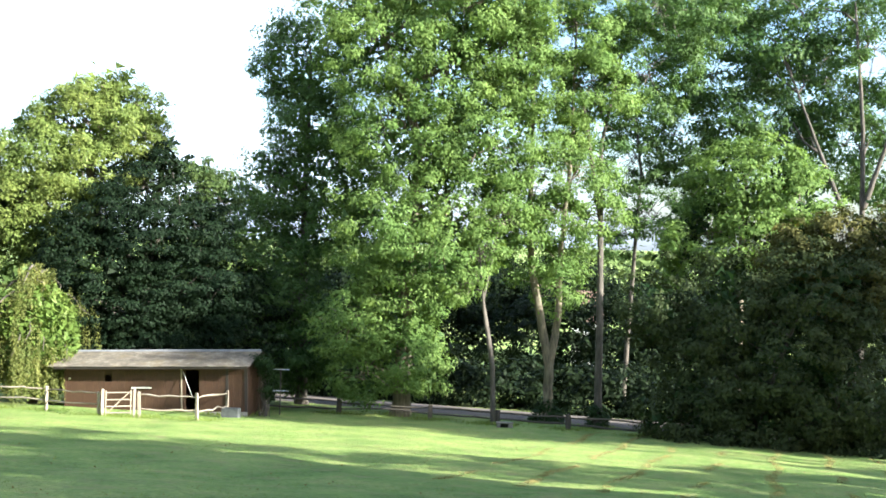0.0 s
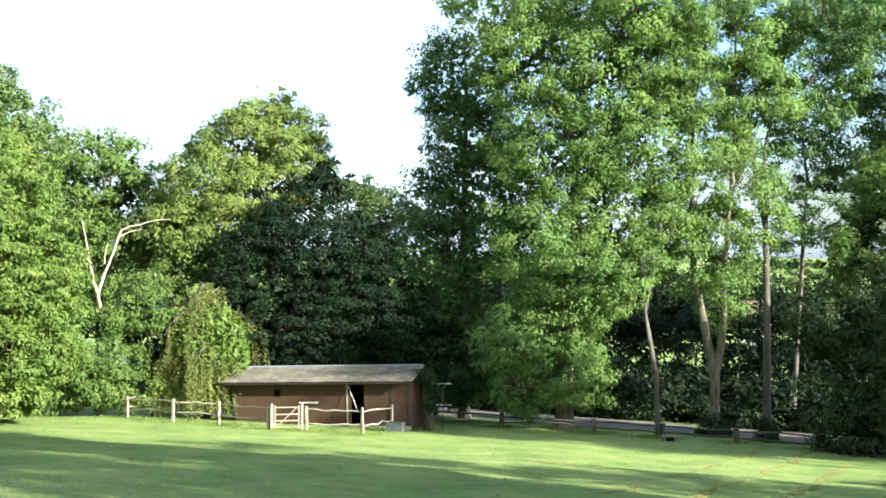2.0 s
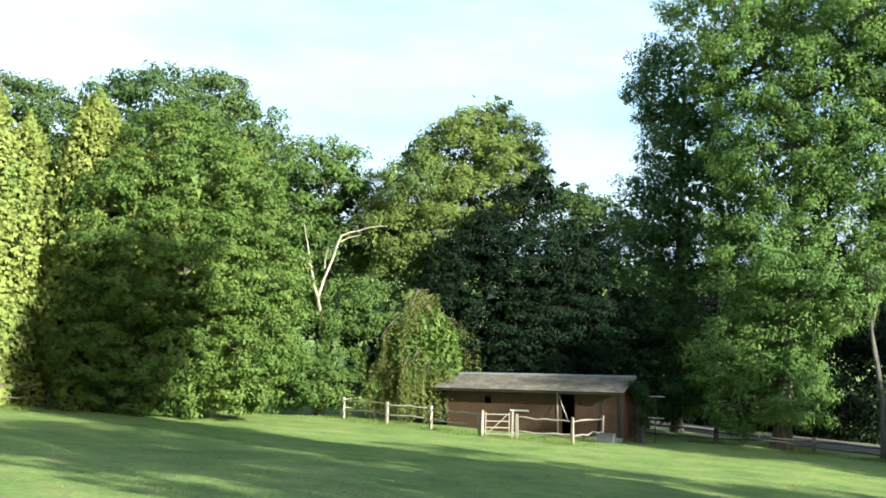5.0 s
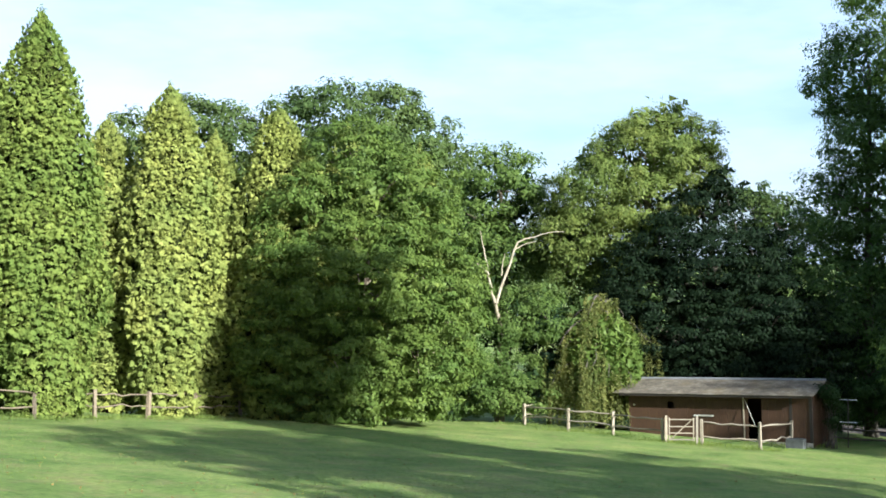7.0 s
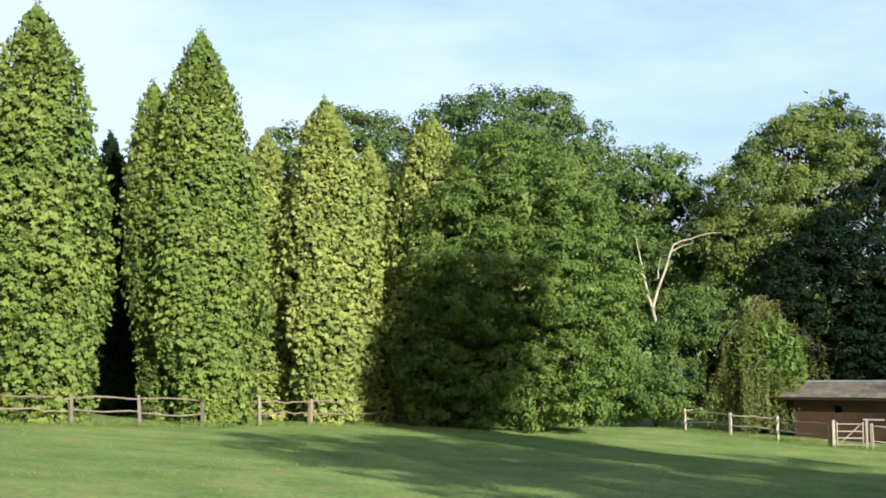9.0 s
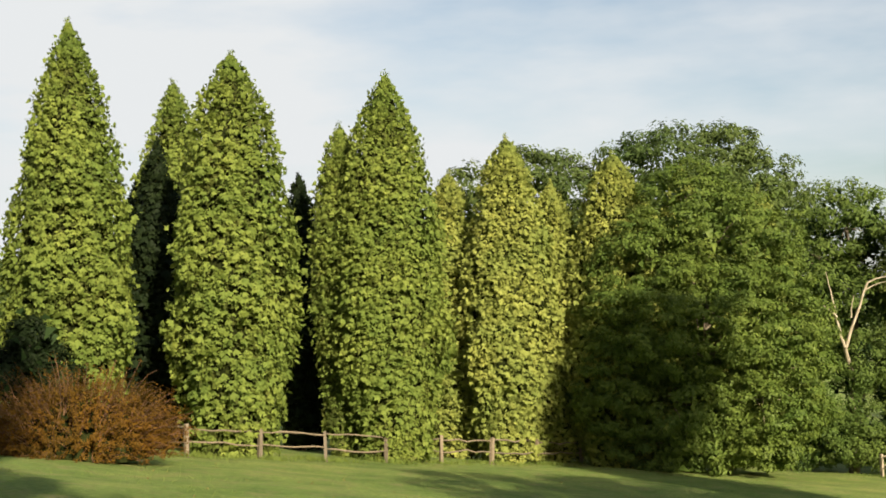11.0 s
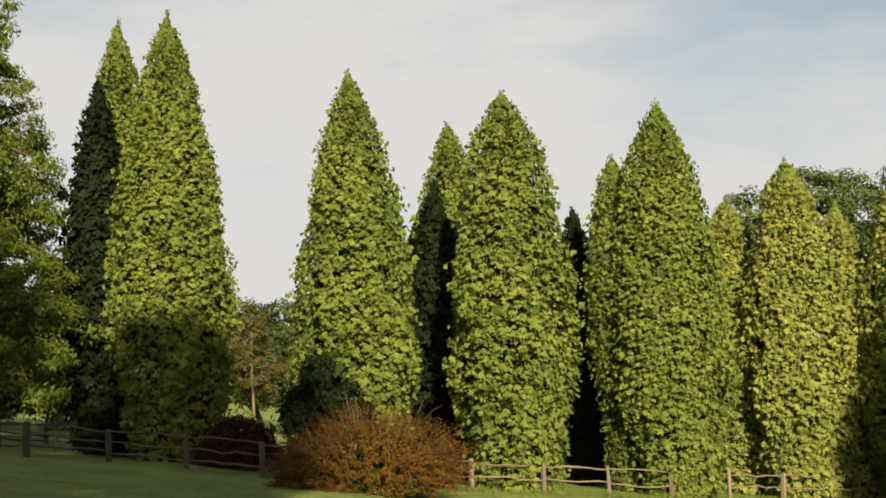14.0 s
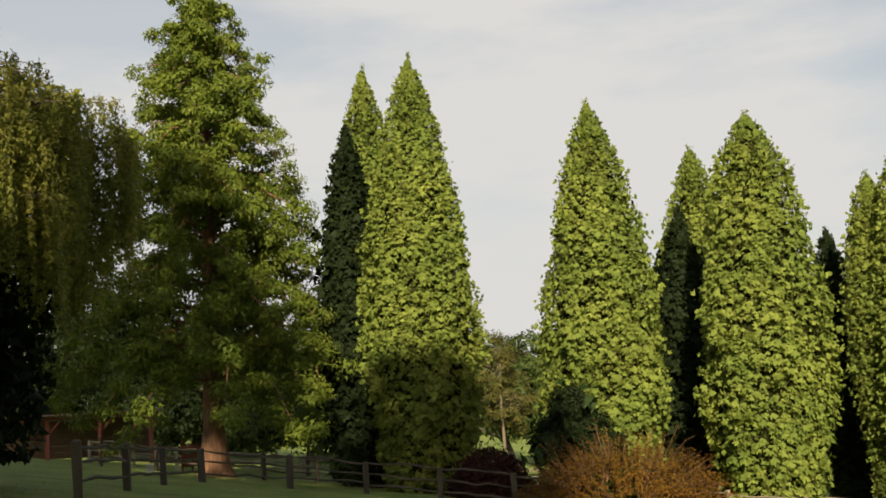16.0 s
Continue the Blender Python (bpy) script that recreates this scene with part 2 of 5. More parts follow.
def leaf_blades(pos, nrm, along, length, width):
    """One small pointed blade for each leaf or spray."""
    nrm = unit(nrm)
    along = unit(along - nrm * np.sum(along * nrm, 1, keepdims=True))
    side = np.cross(nrm, along)
    L, W = length[:, None], width[:, None]
    v = np.stack([pos - along * L * 0.5 - side * W * 0.5, pos - along * L * 0.3 + side * W * 0.5, pos + along * L * 0.5 - nrm * L * 0.05], 1)
    return v.reshape(-1, 3)


def fan_mesh(name, v, mat, tris, loose=None):
    """Fans of so many triangles each, their shared corners welded, so that every fan is one island."""
    v = v.reshape(-1, tris // 2, 6, 3)
    n, k = len(v), tris // 2
    base, web = v[:, :1, 0], np.concatenate([v[:, :, 1], v[:, -1:, 2]], 1)
    V = np.concatenate([base, web, v[:, :, 4]], 1).reshape(-1, 3)
    i = np.arange(k)
    one = np.concatenate([np.stack([0 * i, 1 + i, 2 + i], 1), np.stack([1 + i, 2 + k + i, 2 + i], 1)])
    F = (np.arange(n)[:, None, None] * (2 * k + 2) + one).reshape(-1, 3)
    if loose is not None:
        F = np.concatenate([F, len(V) + np.arange(len(loose)).reshape(-1, 3)])
        V = np.concatenate([V, loose])
    return grid_mesh(name, V, F, mat)


def leaf_mesh(name, v, mat):
    return grid_mesh(name, v, np.arange(len(v)).reshape(-1, 3), mat)


def sphere_dirs(rng, n):
    return unit(rng.normal(size=(n, 3)))


def crown_points(rng, lobes, clump, fill, tuck=0.62, thin=None):
    """Centres of leaf clumps over the outside of the lobes of a crown."""
    lobes = np.asarray(lobes, float)
    out, way = [], []
    for i, (x, y, z, rx, rz) in enumerate(lobes):
        n = max(6, int(fill * (0.85 if thin is not None and z > thin else 1.0) * 4 * np.pi * rx * (rx + rz) / 2 / clump ** 2))
        d = sphere_dirs(rng, n)
        s = np.array([rx, rx, rz])
        p = np.array([x, y, z]) + d * s * rng.uniform(0.62, 1.06, (n, 1))
        keep = np.ones(n, bool)
        for j, o in enumerate(lobes):
            if j != i:
                keep &= np.linalg.norm((p - o[:3]) / np.array([o[3], o[3], o[4]]), axis=1) > tuck
        out.append(p[keep])
        way.append(unit(d / s)[keep])
    return np.concatenate(out), np.concatenate(way)


def crown_mesh(name, rng, lobes, mat, clump=0.85, fill=0.6, per=110, leaf=0.19, slim=0.6, droop=0.25, flat=0.6, tuck=0.62, thin=None):
    c, w = crown_points(rng, lobes, clump, fill, tuck, thin)
    n = len(c)
    size = clump * rng.uniform(0.6, 1.25, (n, 1, 1))
    d = sphere_dirs(rng, n * per).reshape(n, per, 3)
    d = unit(d + 0.45 * w[:, None])
    p = c[:, None] + d * size * rng.uniform(0.35, 1.0, (n, per, 1)) * np.array([1.0, 1.0, flat])
    nr = unit(d * 0.7 + np.array([0, 0, 0.5]) + 0.3 * w[:, None] + rng.normal(0, 0.32, (n, per, 3)))
    al = d + rng.normal(0, 0.5, (n, per, 3)) - np.array([0, 0, droop])
    L = leaf * rng.uniform(0.6, 1.35, n * per)
    return leaf_mesh(name, leaf_blades(p.reshape(-1, 3), nr.reshape(-1, 3), al.reshape(-1, 3), L, L * slim), mat), c, w


def broadleaf(name, label, base, lobes, leafmat, barkmat, seed, trunk=0.3, stems=None, twigs=60, category="tree", inner=None, **kw):
    """A tree: tapered trunk with limbs into every lobe, twigs to some clumps, and a crown of many leaves.
    The lobes stand in the world; the thing's foot is at base."""
    rng = np.random.default_rng(seed)
    x, y = base
    z = gz(x, y)
    o = np.array([x, y, z])
    lobes = [(a - x, b - y, c - z, r, h) for a, b, c, r, h in lobes]
    thing = tagged(root(name, x, y, z), label, category)
    me, c, w = crown_mesh("crown", rng, lobes, leafmat, **kw)
    L = np.asarray(lobes)
    mid = np.average(L[:, :3], axis=0, weights=L[:, 3] ** 2)
    top = L[np.argmax(L[:, 2])]
    paths = []
    if stems is None:
        stems = [[(0, 0, -0.3), (mid[0] * 0.3, mid[1] * 0.3, mid[2] * 0.45), (mid[0] * 0.7, mid[1] * 0.7, mid[2]), (top[0] * 0.8, top[1] * 0.8, top[2])]]
    else:
        stems = [[(a - x, b - y, cc - z) for a, b, cc in s] for s in stems]
    spine = []
    for k, s in enumerate(stems):
        s = np.asarray(s, float)
        t = np.linspace(0, len(s) - 1, 6 * (len(s) - 1) + 1)
        p = np.stack([np.interp(t, np.arange(len(s)), s[:, i]) for i in range(3)], 1)
        p[1:-1] += rng.normal(0, trunk * 0.06, (len(p) - 2, 3))
        rr = trunk * (0.75 if k else 1.0) * np.linspace(1.0, 0.18, len(p)) ** 0.8
        if np.min(s[:, 2]) < 0.1:
            rr[0] *= 1.5
            rr[1] *= 1.1
        paths.append((p, rr))
        spine.append(p)
    sp = np.concatenate(spine)
    for lx, ly, lz, lr, lh in lobes:
        q = np.array([lx, ly, lz])
        low = sp[(sp[:, 2] < lz - 0.25 * np.hypot(lx, ly) + 0.3) & (sp[:, 2] > 0.12 * lz)]
        a = (low if len(low) else sp)[np.argmin(np.linalg.norm((low if len(low) else sp) - q, axis=1))]
        paths.append(limb(rng, a, q + np.array([0, 0, 0.3 * lh]), trunk * 0.34, trunk * 0.09, 8, 0.12, 0.05))
        for i in np.argsort(np.linalg.norm(c - q, axis=1))[:: max(1, int(len(c) / max(1, twigs)))][: max(2, twigs // len(lobes))]:
            paths.append(limb(rng, q + rng.normal(0, 0.25, 3), c[i], trunk * 0.12, 0.012, 5, 0.1))
    k = len(stems)
    for p in paths[:k]:
        v, f = tubes([p], 9)
        part("trunk", grid_mesh("trunk", v, f, barkmat, True), None, thing)
    v, f = tubes(paths[k:], 5)
    tagged(part("branchwork", grid_mesh("branchwork", v, f, barkmat, True), None, thing), kind="stuff")
    part("crown", me, None, thing)
    # inner leaves; the dark ones put the crown's inner shade into colour
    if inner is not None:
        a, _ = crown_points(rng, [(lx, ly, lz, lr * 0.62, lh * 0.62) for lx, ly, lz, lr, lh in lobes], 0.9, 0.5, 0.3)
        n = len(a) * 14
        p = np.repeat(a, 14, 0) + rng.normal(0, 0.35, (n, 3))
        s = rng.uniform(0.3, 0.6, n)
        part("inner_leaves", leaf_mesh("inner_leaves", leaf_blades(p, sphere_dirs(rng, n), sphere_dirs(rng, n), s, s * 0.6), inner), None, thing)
    return thing


def spray_fans(rng, p, out, steep, size, fingers=3, face=0.3):
    """Hanging fan-shaped sprays: a curved web that ends in pointed fingers, its tip proud of the fan below."""
    n = len(p)
    ax = unit(out + np.array([0, 0, 1.0]) * steep[:, None] + rng.normal(0, 0.3, (n, 3)))
    nrm = out + np.array([0, 0, 1.0]) * rng.normal(face, 0.33, n)[:, None] + rng.normal(0, 0.34, (n, 3))
    nrm = unit(nrm - ax * np.sum(nrm * ax, 1, keepdims=True))
    sd = np.cross(nrm, ax)
    base = p - ax * (size * 0.5)[:, None] - out * (size * 0.12)[:, None]

    def point(ang, t):
        way = ax * np.cos(ang)[:, None] + sd * np.sin(ang)[:, None]
        return base + way * (size * t)[:, None] - nrm * (size * (0.32 * t ** 2 + 0.12 * ang ** 2 * t))[:, None]

    edge = np.linspace(-0.9, 0.9, fingers + 1)
    web = [point(e + rng.normal(0, 0.06, n), rng.uniform(0.58, 0.8, n) * (1.0 - 0.1 * abs(e))) for e in edge]
    tri = []
    for i in range(fingers):
        m = (edge[i] + edge[i + 1]) / 2
        tip = point(m + rng.normal(0, 0.1, n), rng.uniform(0.86, 1.12, n) * (1.0 - 0.2 * abs(m)))
        tri += [np.stack([base, web[i], web[i + 1]], 1), np.stack([web[i], tip, web[i + 1]], 1)]
    return np.stack(tri, 1).reshape(-1, 3)


def cypress_profile(u, bend=2.8, blunt=0.67, foot=0.62):
    return np.minimum(1.0, foot + 1.15 * u) * (1.0 - u ** bend) ** blunt


def cypress(name, label, az, r, tip_el, radius, leafmat, seed, group="row of cypresses", tuft=0.26, jut=0.3, rugged=0.1, gap=0.9, cone=(2.8, 0.67)):
    """A columnar cypress: core of dead twigs, near-black for the shade in the gaps, and a coat of upright tufted
    sprays.
    """
    rng = np.random.default_rng(seed)
    x, y = at(az, r)
    z = gz(x, y)
    h = EYE + r * math.tan(radians(tip_el)) - z
    thing = tagged(root(name, x, y, z), label, "cypress tree", group)
    ph = rng.uniform(0, 6.28, 6)

    def prof(u):
        return cypress_profile(u, *cone)

    def rad(u, a):
        wob = 1 + 0.07 * np.sin(3 * a + ph[0] + 5 * u) + 0.06 * np.sin(5 * a + ph[1] - 14 * u) + 0.05 * np.sin(2 * a + ph[2] + 23 * u)
        return radius * prof(u) * wob

    # core, near-black so that gaps in the coat read as shade
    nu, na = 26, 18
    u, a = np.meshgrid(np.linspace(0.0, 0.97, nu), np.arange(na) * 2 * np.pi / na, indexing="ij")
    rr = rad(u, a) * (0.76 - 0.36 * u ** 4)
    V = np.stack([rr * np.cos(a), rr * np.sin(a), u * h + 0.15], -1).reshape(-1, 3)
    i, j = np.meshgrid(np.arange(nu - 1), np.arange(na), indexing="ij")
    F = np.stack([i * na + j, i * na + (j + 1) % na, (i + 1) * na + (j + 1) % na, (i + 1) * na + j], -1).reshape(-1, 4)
    part("shade_dark_core", grid_mesh("shade_dark_core", V, F, INNER, True), None, thing)
    v, f = tubes([(np.array([[0, 0, -0.3], [0, 0, 1.0], [0, 0, h * 0.5]]), np.array([radius * 0.13, radius * 0.1, 0.05]))], 9)
    part("trunk", grid_mesh("trunk", v, f, BARK_RED, True), None, thing)
    # coat: overlapping hanging fans, gathered into lumps with dark gaps between
    n = int(2 * np.pi * radius * h * 0.75 * 8.6 / tuft ** 2)
    u = rng.uniform(0, 1, n * 3)
    u = u[rng.uniform(0, 1, n * 3) < (prof(u) + 0.1) * (0.55 + 0.45 * u)][:n]
    a = rng.uniform(0, 2 * np.pi, len(u))
    keep = (np.cos(a) * x + np.sin(a) * y < 0.3 * r) | (rng.uniform(0, 1, len(u)) < 0.2)
    zz = u * h
    lump = np.sin(round(8 * radius) * a + ph[3] + 1.7 * np.sin(zz * 1.3)) * np.sin(8.5 * zz + 3 * np.sin(5 * a + ph[4])) + 0.6 * np.sin(round(3 * radius) * a + 1.5 * np.sin(zz * 0.8 + ph[5])) + 0.35 * np.sin(3.1 * zz + 4 * np.sin(3 * a))
    keep &= (lump > -gap) | (rng.uniform(0, 1, len(u)) < 0.12)
    u, a, lump = u[keep], a[keep], lump[keep]
    n = len(u)
    out = np.stack([np.cos(a), np.sin(a), np.zeros(n)], 1)
    R = rad(u, a) * rng.uniform(0.86, 0.98, n) + (rugged * lump + rng.uniform(-0.1, 0.08, n)) * np.minimum(1.0, 0.3 + prof(u))
    R = np.maximum(R, 0.04) + jut * rng.uniform(0, 1, n) ** 4 * prof(u)
    p = out * R[:, None]
    p[:, 2] = u * h * 0.985 + 0.1
    size = tuft * rng.uniform(0.6, 1.3, n) * (1.0 - 0.4 * u)
    steep = np.where(u < 0.82, rng.normal(-0.8, 0.45, n), rng.normal(0.2, 0.5, n)) + 1.6 * np.maximum(0.0, u - 0.85) / 0.15
    # some sprigs stand out of the coat
    sprig = rng.uniform(0, 1, n) < 0.16
    p[sprig] += out[sprig] * rng.uniform(0.06, 0.2, (int(sprig.sum()), 1)) * np.minimum(1.0, 0.4 + prof(u[sprig]))[:, None]
    steep = np.where(sprig, rng.uniform(0.1, 1.1, n), steep)
    size = np.where(sprig, size * 0.9, size)
    Q = spray_fans(rng, p, out, steep, size)
    # a thin underlayer of older sprays, darkened so the gaps read as shade
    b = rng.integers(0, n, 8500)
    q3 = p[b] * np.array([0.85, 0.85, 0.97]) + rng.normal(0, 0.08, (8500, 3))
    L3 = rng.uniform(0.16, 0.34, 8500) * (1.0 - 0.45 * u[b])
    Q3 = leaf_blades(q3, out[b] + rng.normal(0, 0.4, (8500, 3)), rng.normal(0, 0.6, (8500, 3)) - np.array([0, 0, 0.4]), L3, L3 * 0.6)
    # leaders at the tip
    m = 110
    t = rng.uniform(0, 1, m)
    c = rng.integers(0, 4, m)
    foot = rng.normal(0, 0.025 * radius, (4, 2))
    tall = rng.uniform(0.05, 0.28, 4)
    q2 = np.stack([foot[c, 0] + rng.normal(0, 0.04, m), foot[c, 1] + rng.normal(0, 0.04, m), h * 0.95 + t * (0.05 * h + tall[c])], 1)
    L2 = rng.uniform(0.12, 0.32, m) * (1.2 - 0.7 * t)
    Q2 = leaf_blades(q2, rng.normal(size=(m, 3)), rng.normal(0, 0.4, (m, 3)) + np.array([0, 0, 0.6]), L2, L2 * 0.4)
    part("crown", fan_mesh("crown", Q, leafmat, 6, Q2), None, thing)
    part("old_shade_foliage", leaf_mesh("old_shade_foliage", Q3, leafmat if leafmat is LEAF_SHADE_BLACK else LEAF_CYPRESS_OLD_SHADE), None, thing)
    return thing


def weeping(name, label, x, y, height, radius, leafmat, barkmat, seed, strands=260, leaf=0.11, drop=(0.35, 0.9), top=0.55, category="tree", foot=0.35, arms=26, inner=None):
    """A weeping tree: arching limbs, and curtains of hanging shoots with small leaves."""
    rng = np.random.default_rng(seed)
    z = gz(x, y)
    thing = tagged(root(name, x, y, z), label, category)
    paths = [limb(rng, (0, 0, -0.3), (0.1, 0.1, height * 0.9), radius * 0.1, 0.05, 9, 0.05)]
    Q = []
    for k in range(arms):
        a = k * 2.399 + rng.normal(0, 0.2)
        zz = height * rng.uniform(0.45, 0.97)
        reach = radius * rng.uniform(0.55, 1.0) * (1.0 if zz < height * 0.8 else 0.62)
        t = np.linspace(0, 1, 8)
        px = np.cos(a) * reach * t + rng.normal(0, 0.04 * radius, 8) * t
        py = np.sin(a) * reach * t + rng.normal(0, 0.04 * radius, 8) * t
        pz = zz + height * 0.07 * np.sin(np.pi * t * 0.9) - height * 0.16 * t ** 2.5
        P = np.stack([px, py, pz], 1)
        paths.append((P, np.linspace(radius * 0.035, 0.012, 8)))
        m = strands // arms
        for s in range(m):
            tt = rng.uniform(0.15, 1.0)
            o = np.array([np.interp(tt, t, P[:, i]) for i in range(3)])
            o[:2] += rng.normal(0, 0.09 * radius, 2)
            ln = min(height * rng.uniform(*drop) * 0.6, max(0.4, o[2] - foot * rng.uniform(0.2, 1.2)))
            n = int(ln / (leaf * 0.22)) + 4
            w = rng.uniform(0, 1, n)
            q = np.stack([o[0] + rng.normal(0, leaf * 0.55, n) + 0.1 * ln * np.cos(a) * w, o[1] + rng.normal(0, leaf * 0.55, n) + 0.1 * ln * np.sin(a) * w, o[2] - ln * w + 0.1], 1)
            L = leaf * rng.uniform(0.6, 1.4, n)
            Q.append(leaf_blades(q, rng.normal(size=(n, 3)) + np.array([np.cos(a), np.sin(a), 0.4]), rng.normal(0, 0.5, (n, 3)) - np.array([0, 0, 1.0]), L, L * 0.5))
    v, f = tubes(paths[:1], 9)
    part("trunk", grid_mesh("trunk", v, f, barkmat, True), None, thing)
    v, f = tubes(paths[1:], 5)
    tagged(part("branchwork", grid_mesh("branchwork", v, f, barkmat, True), None, thing), kind="stuff")
    part("crown", leaf_mesh("crown", np.concatenate(Q), leafmat), None, thing)
    if inner is not None:
        n = 9000 + int(700 * radius ** 2)
        d = sphere_dirs(rng, n) * np.array([radius * 0.7, radius * 0.7, height * 0.4]) * rng.uniform(0.3, 1.0, (n, 1))
        L = rng.uniform(0.25, 0.5, n)
        part("inner_leaves", leaf_mesh("inner_leaves", leaf_blades(d + np.array([0, 0, height * 0.5]), sphere_dirs(rng, n), sphere_dirs(rng, n) - np.array([0, 0, 0.5]), L, L * 0.5), inner), None, thing)
    return thing

# ---------------------------------------------------------------- ground and road
def grass_material():
    m, n, l, p = material("mown_grass")
    fine = noise_node(n, l, 9.0, 6.0, 0.65)
    mid = noise_node(n, l, 0.55, 5.0, 0.6)
    big = noise_node(n, l, 0.07, 3.0)
    col = ramp_node(n, l, mid, [(0.28, (0.125, 0.19, 0.048)), (0.5, (0.2, 0.272, 0.074)), (0.72, (0.29, 0.325, 0.105))])
    col = mix_node(n, l, col, ramp_node(n, l, fine, [(0.3, (0.55, 0.6, 0.5)), (0.7, (1.35, 1.3, 1.25))]), 1.0, "MULTIPLY")
    col = mix_node(n, l, col, ramp_node(n, l, big, [(0.35, (0.85, 0.92, 0.85)), (0.65, (1.15, 1.08, 1.1))]), 1.0, "MULTIPLY")
    # worn and clipped patches
    worn = ramp_node(n, l, noise_node(n, l, 1.4, 6.0, 0.7), [(0.5, (0, 0, 0)), (0.7, (0.8, 0.8, 0.8))])
    col = mix_node(n, l, col, (0.27, 0.235, 0.105), worn)
    l.new(col, p.inputs["Base Color"])
    p.inputs["Roughness"].default_value = 0.85
    p.inputs["Specular IOR Level"].default_value = 0.15
    bump_node(n, l, fine, 1.0, 0.08, p)
    return m


def road_material():
    m, n, l, p = material("pale_road")
    a = noise_node(n, l, 14.0, 6.0, 0.7)
    b = noise_node(n, l, 0.6, 4.0)
    col = mix_node(n, l, ramp_node(n, l, a, [(0.3, (0.105, 0.082, 0.064)), (0.7, (0.165, 0.132, 0.104))]), ramp_node(n, l, b, [(0.3, (0.75, 0.75, 0.75)), (0.7, (1.1, 1.1, 1.1))]), 1.0, "MULTIPLY")
    l.new(col, p.inputs["Base Color"])
    p.inputs["Roughness"].default_value = 0.9
    bump_node(n, l, a, 0.5, 0.02, p)
    return m


GRASS, ROAD = grass_material(), road_material()
rings = np.concatenate([np.arange(0, 90, 1.0), 90 * 1.09 ** np.arange(0, 45)])
SECT = 220
ra, sa = np.meshgrid(rings, np.arange(SECT) * 2 * np.pi / SECT, indexing="ij")
gx, gy = ra * np.sin(sa), ra * np.cos(sa)
gh = ground_z(gx, gy)
gh = gh + 0.05 * np.sin(gx * 0.9 + 1.3 * np.sin(gy * 0.31)) * np.sin(gy * 0.7 + np.sin(gx * 0.4)) * np.clip(ra / 20, 0, 1)
ii, jj = np.meshgrid(np.arange(len(rings) - 1), np.arange(SECT), indexing="ij")
gf = np.stack([ii * SECT + jj, (ii + 1) * SECT + jj, (ii + 1) * SECT + (jj + 1) % SECT, ii * SECT + (jj + 1) % SECT], -1).reshape(-1, 4)
ground = part("ground", grid_mesh("ground", np.stack([gx, gy, gh], -1).reshape(-1, 3), gf, GRASS, True))
tagged(ground, "sloping mown grass paddock in low sun", "ground", kind="structure")

# the lane behind the ash trees
lane_near = np.array([(8.0, 72.0), (15.0, 64.5), (21.1, 59.4), (26.5, 53.6), (34.2, 46.2), (46.0, 35.0), (58.0, 24.0)])
lane_far = np.array([(11.5, 75.0), (18.0, 69.0), (23.6, 64.4), (29.9, 58.6), (38.9, 51.2), (50.0, 40.5), (62.0, 29.0)])
tt = np.linspace(0, 6, 49)
la = np.stack([np.interp(tt, np.arange(7), lane_near[:, k]) for k in (0, 1)], 1)
lb = np.stack([np.interp(tt, np.arange(7), lane_far[:, k]) for k in (0, 1)], 1)
la, lb = la + 0.06 * (lb - la), la + 0.88 * (lb - la)
rows_ = [la + (lb - la) * s for s in (0.0, 0.08, 0.5, 0.92, 1.0)]
lift = (0.0, 0.1, 0.14, 0.1, 0.0)
rv = np.concatenate([np.column_stack([q, ground_z(q[:, 0], q[:, 1]) + h]) for q, h in zip(rows_, lift)])
rf = np.array([(a * 49 + b, a * 49 + b + 1, (a + 1) * 49 + b + 1, (a + 1) * 49 + b) for a in range(4) for b in range(48)])
road = part("road", grid_mesh("road", rv, rf, ROAD, True))
tagged(road, "narrow pale tarmac lane behind the trees", "road", kind="structure")

# ---------------------------------------------------------------- fences
def split_post(h, w, seed):
    """A cleft chestnut post: uneven square section and a chopped top."""
    rng = random.Random(seed)
    bm = bmesh.new()
    rings_ = []
    for z in (-0.25, 0.0, h * 0.5, h - 0.03, h):
        k = 0.72 if z == h else 1.0
        rings_.append([bm.verts.new((sx * w * k * rng.uniform(0.42, 0.56), sy * w * k * rng.uniform(0.42, 0.56), z + (rng.uniform(-0.02, 0.02) if z == h else 0))) for sx, sy in ((-1, -1), (1, -1), (1, 1), (-1, 1))])
    for a, b in zip(rings_, rings_[1:]):
        for i in range(4):
            bm.faces.new((a[i], a[(i + 1) % 4], b[(i + 1) % 4], b[i]))
    bm.faces.new(rings_[-1])
    return bm


def split_rail(a, b, w, seed, sag=0.03):
    rng = np.random.default_rng(seed)
    a, b = np.asarray(a, float), np.asarray(b, float)
    n = 7
    t = np.linspace(0, 1, n)[:, None]
    p = a + (b - a) * t
    p[:, 2] += rng.normal(0, sag, n) * np.sin(np.pi * t[:, 0]) + rng.normal(0, sag) * np.sin(np.pi * t[:, 0])
    r = w * rng.uniform(0.8, 1.15, n)
    r[0] *= 0.6
    r[-1] *= 0.6
    return tubes([(p, r)], 5)


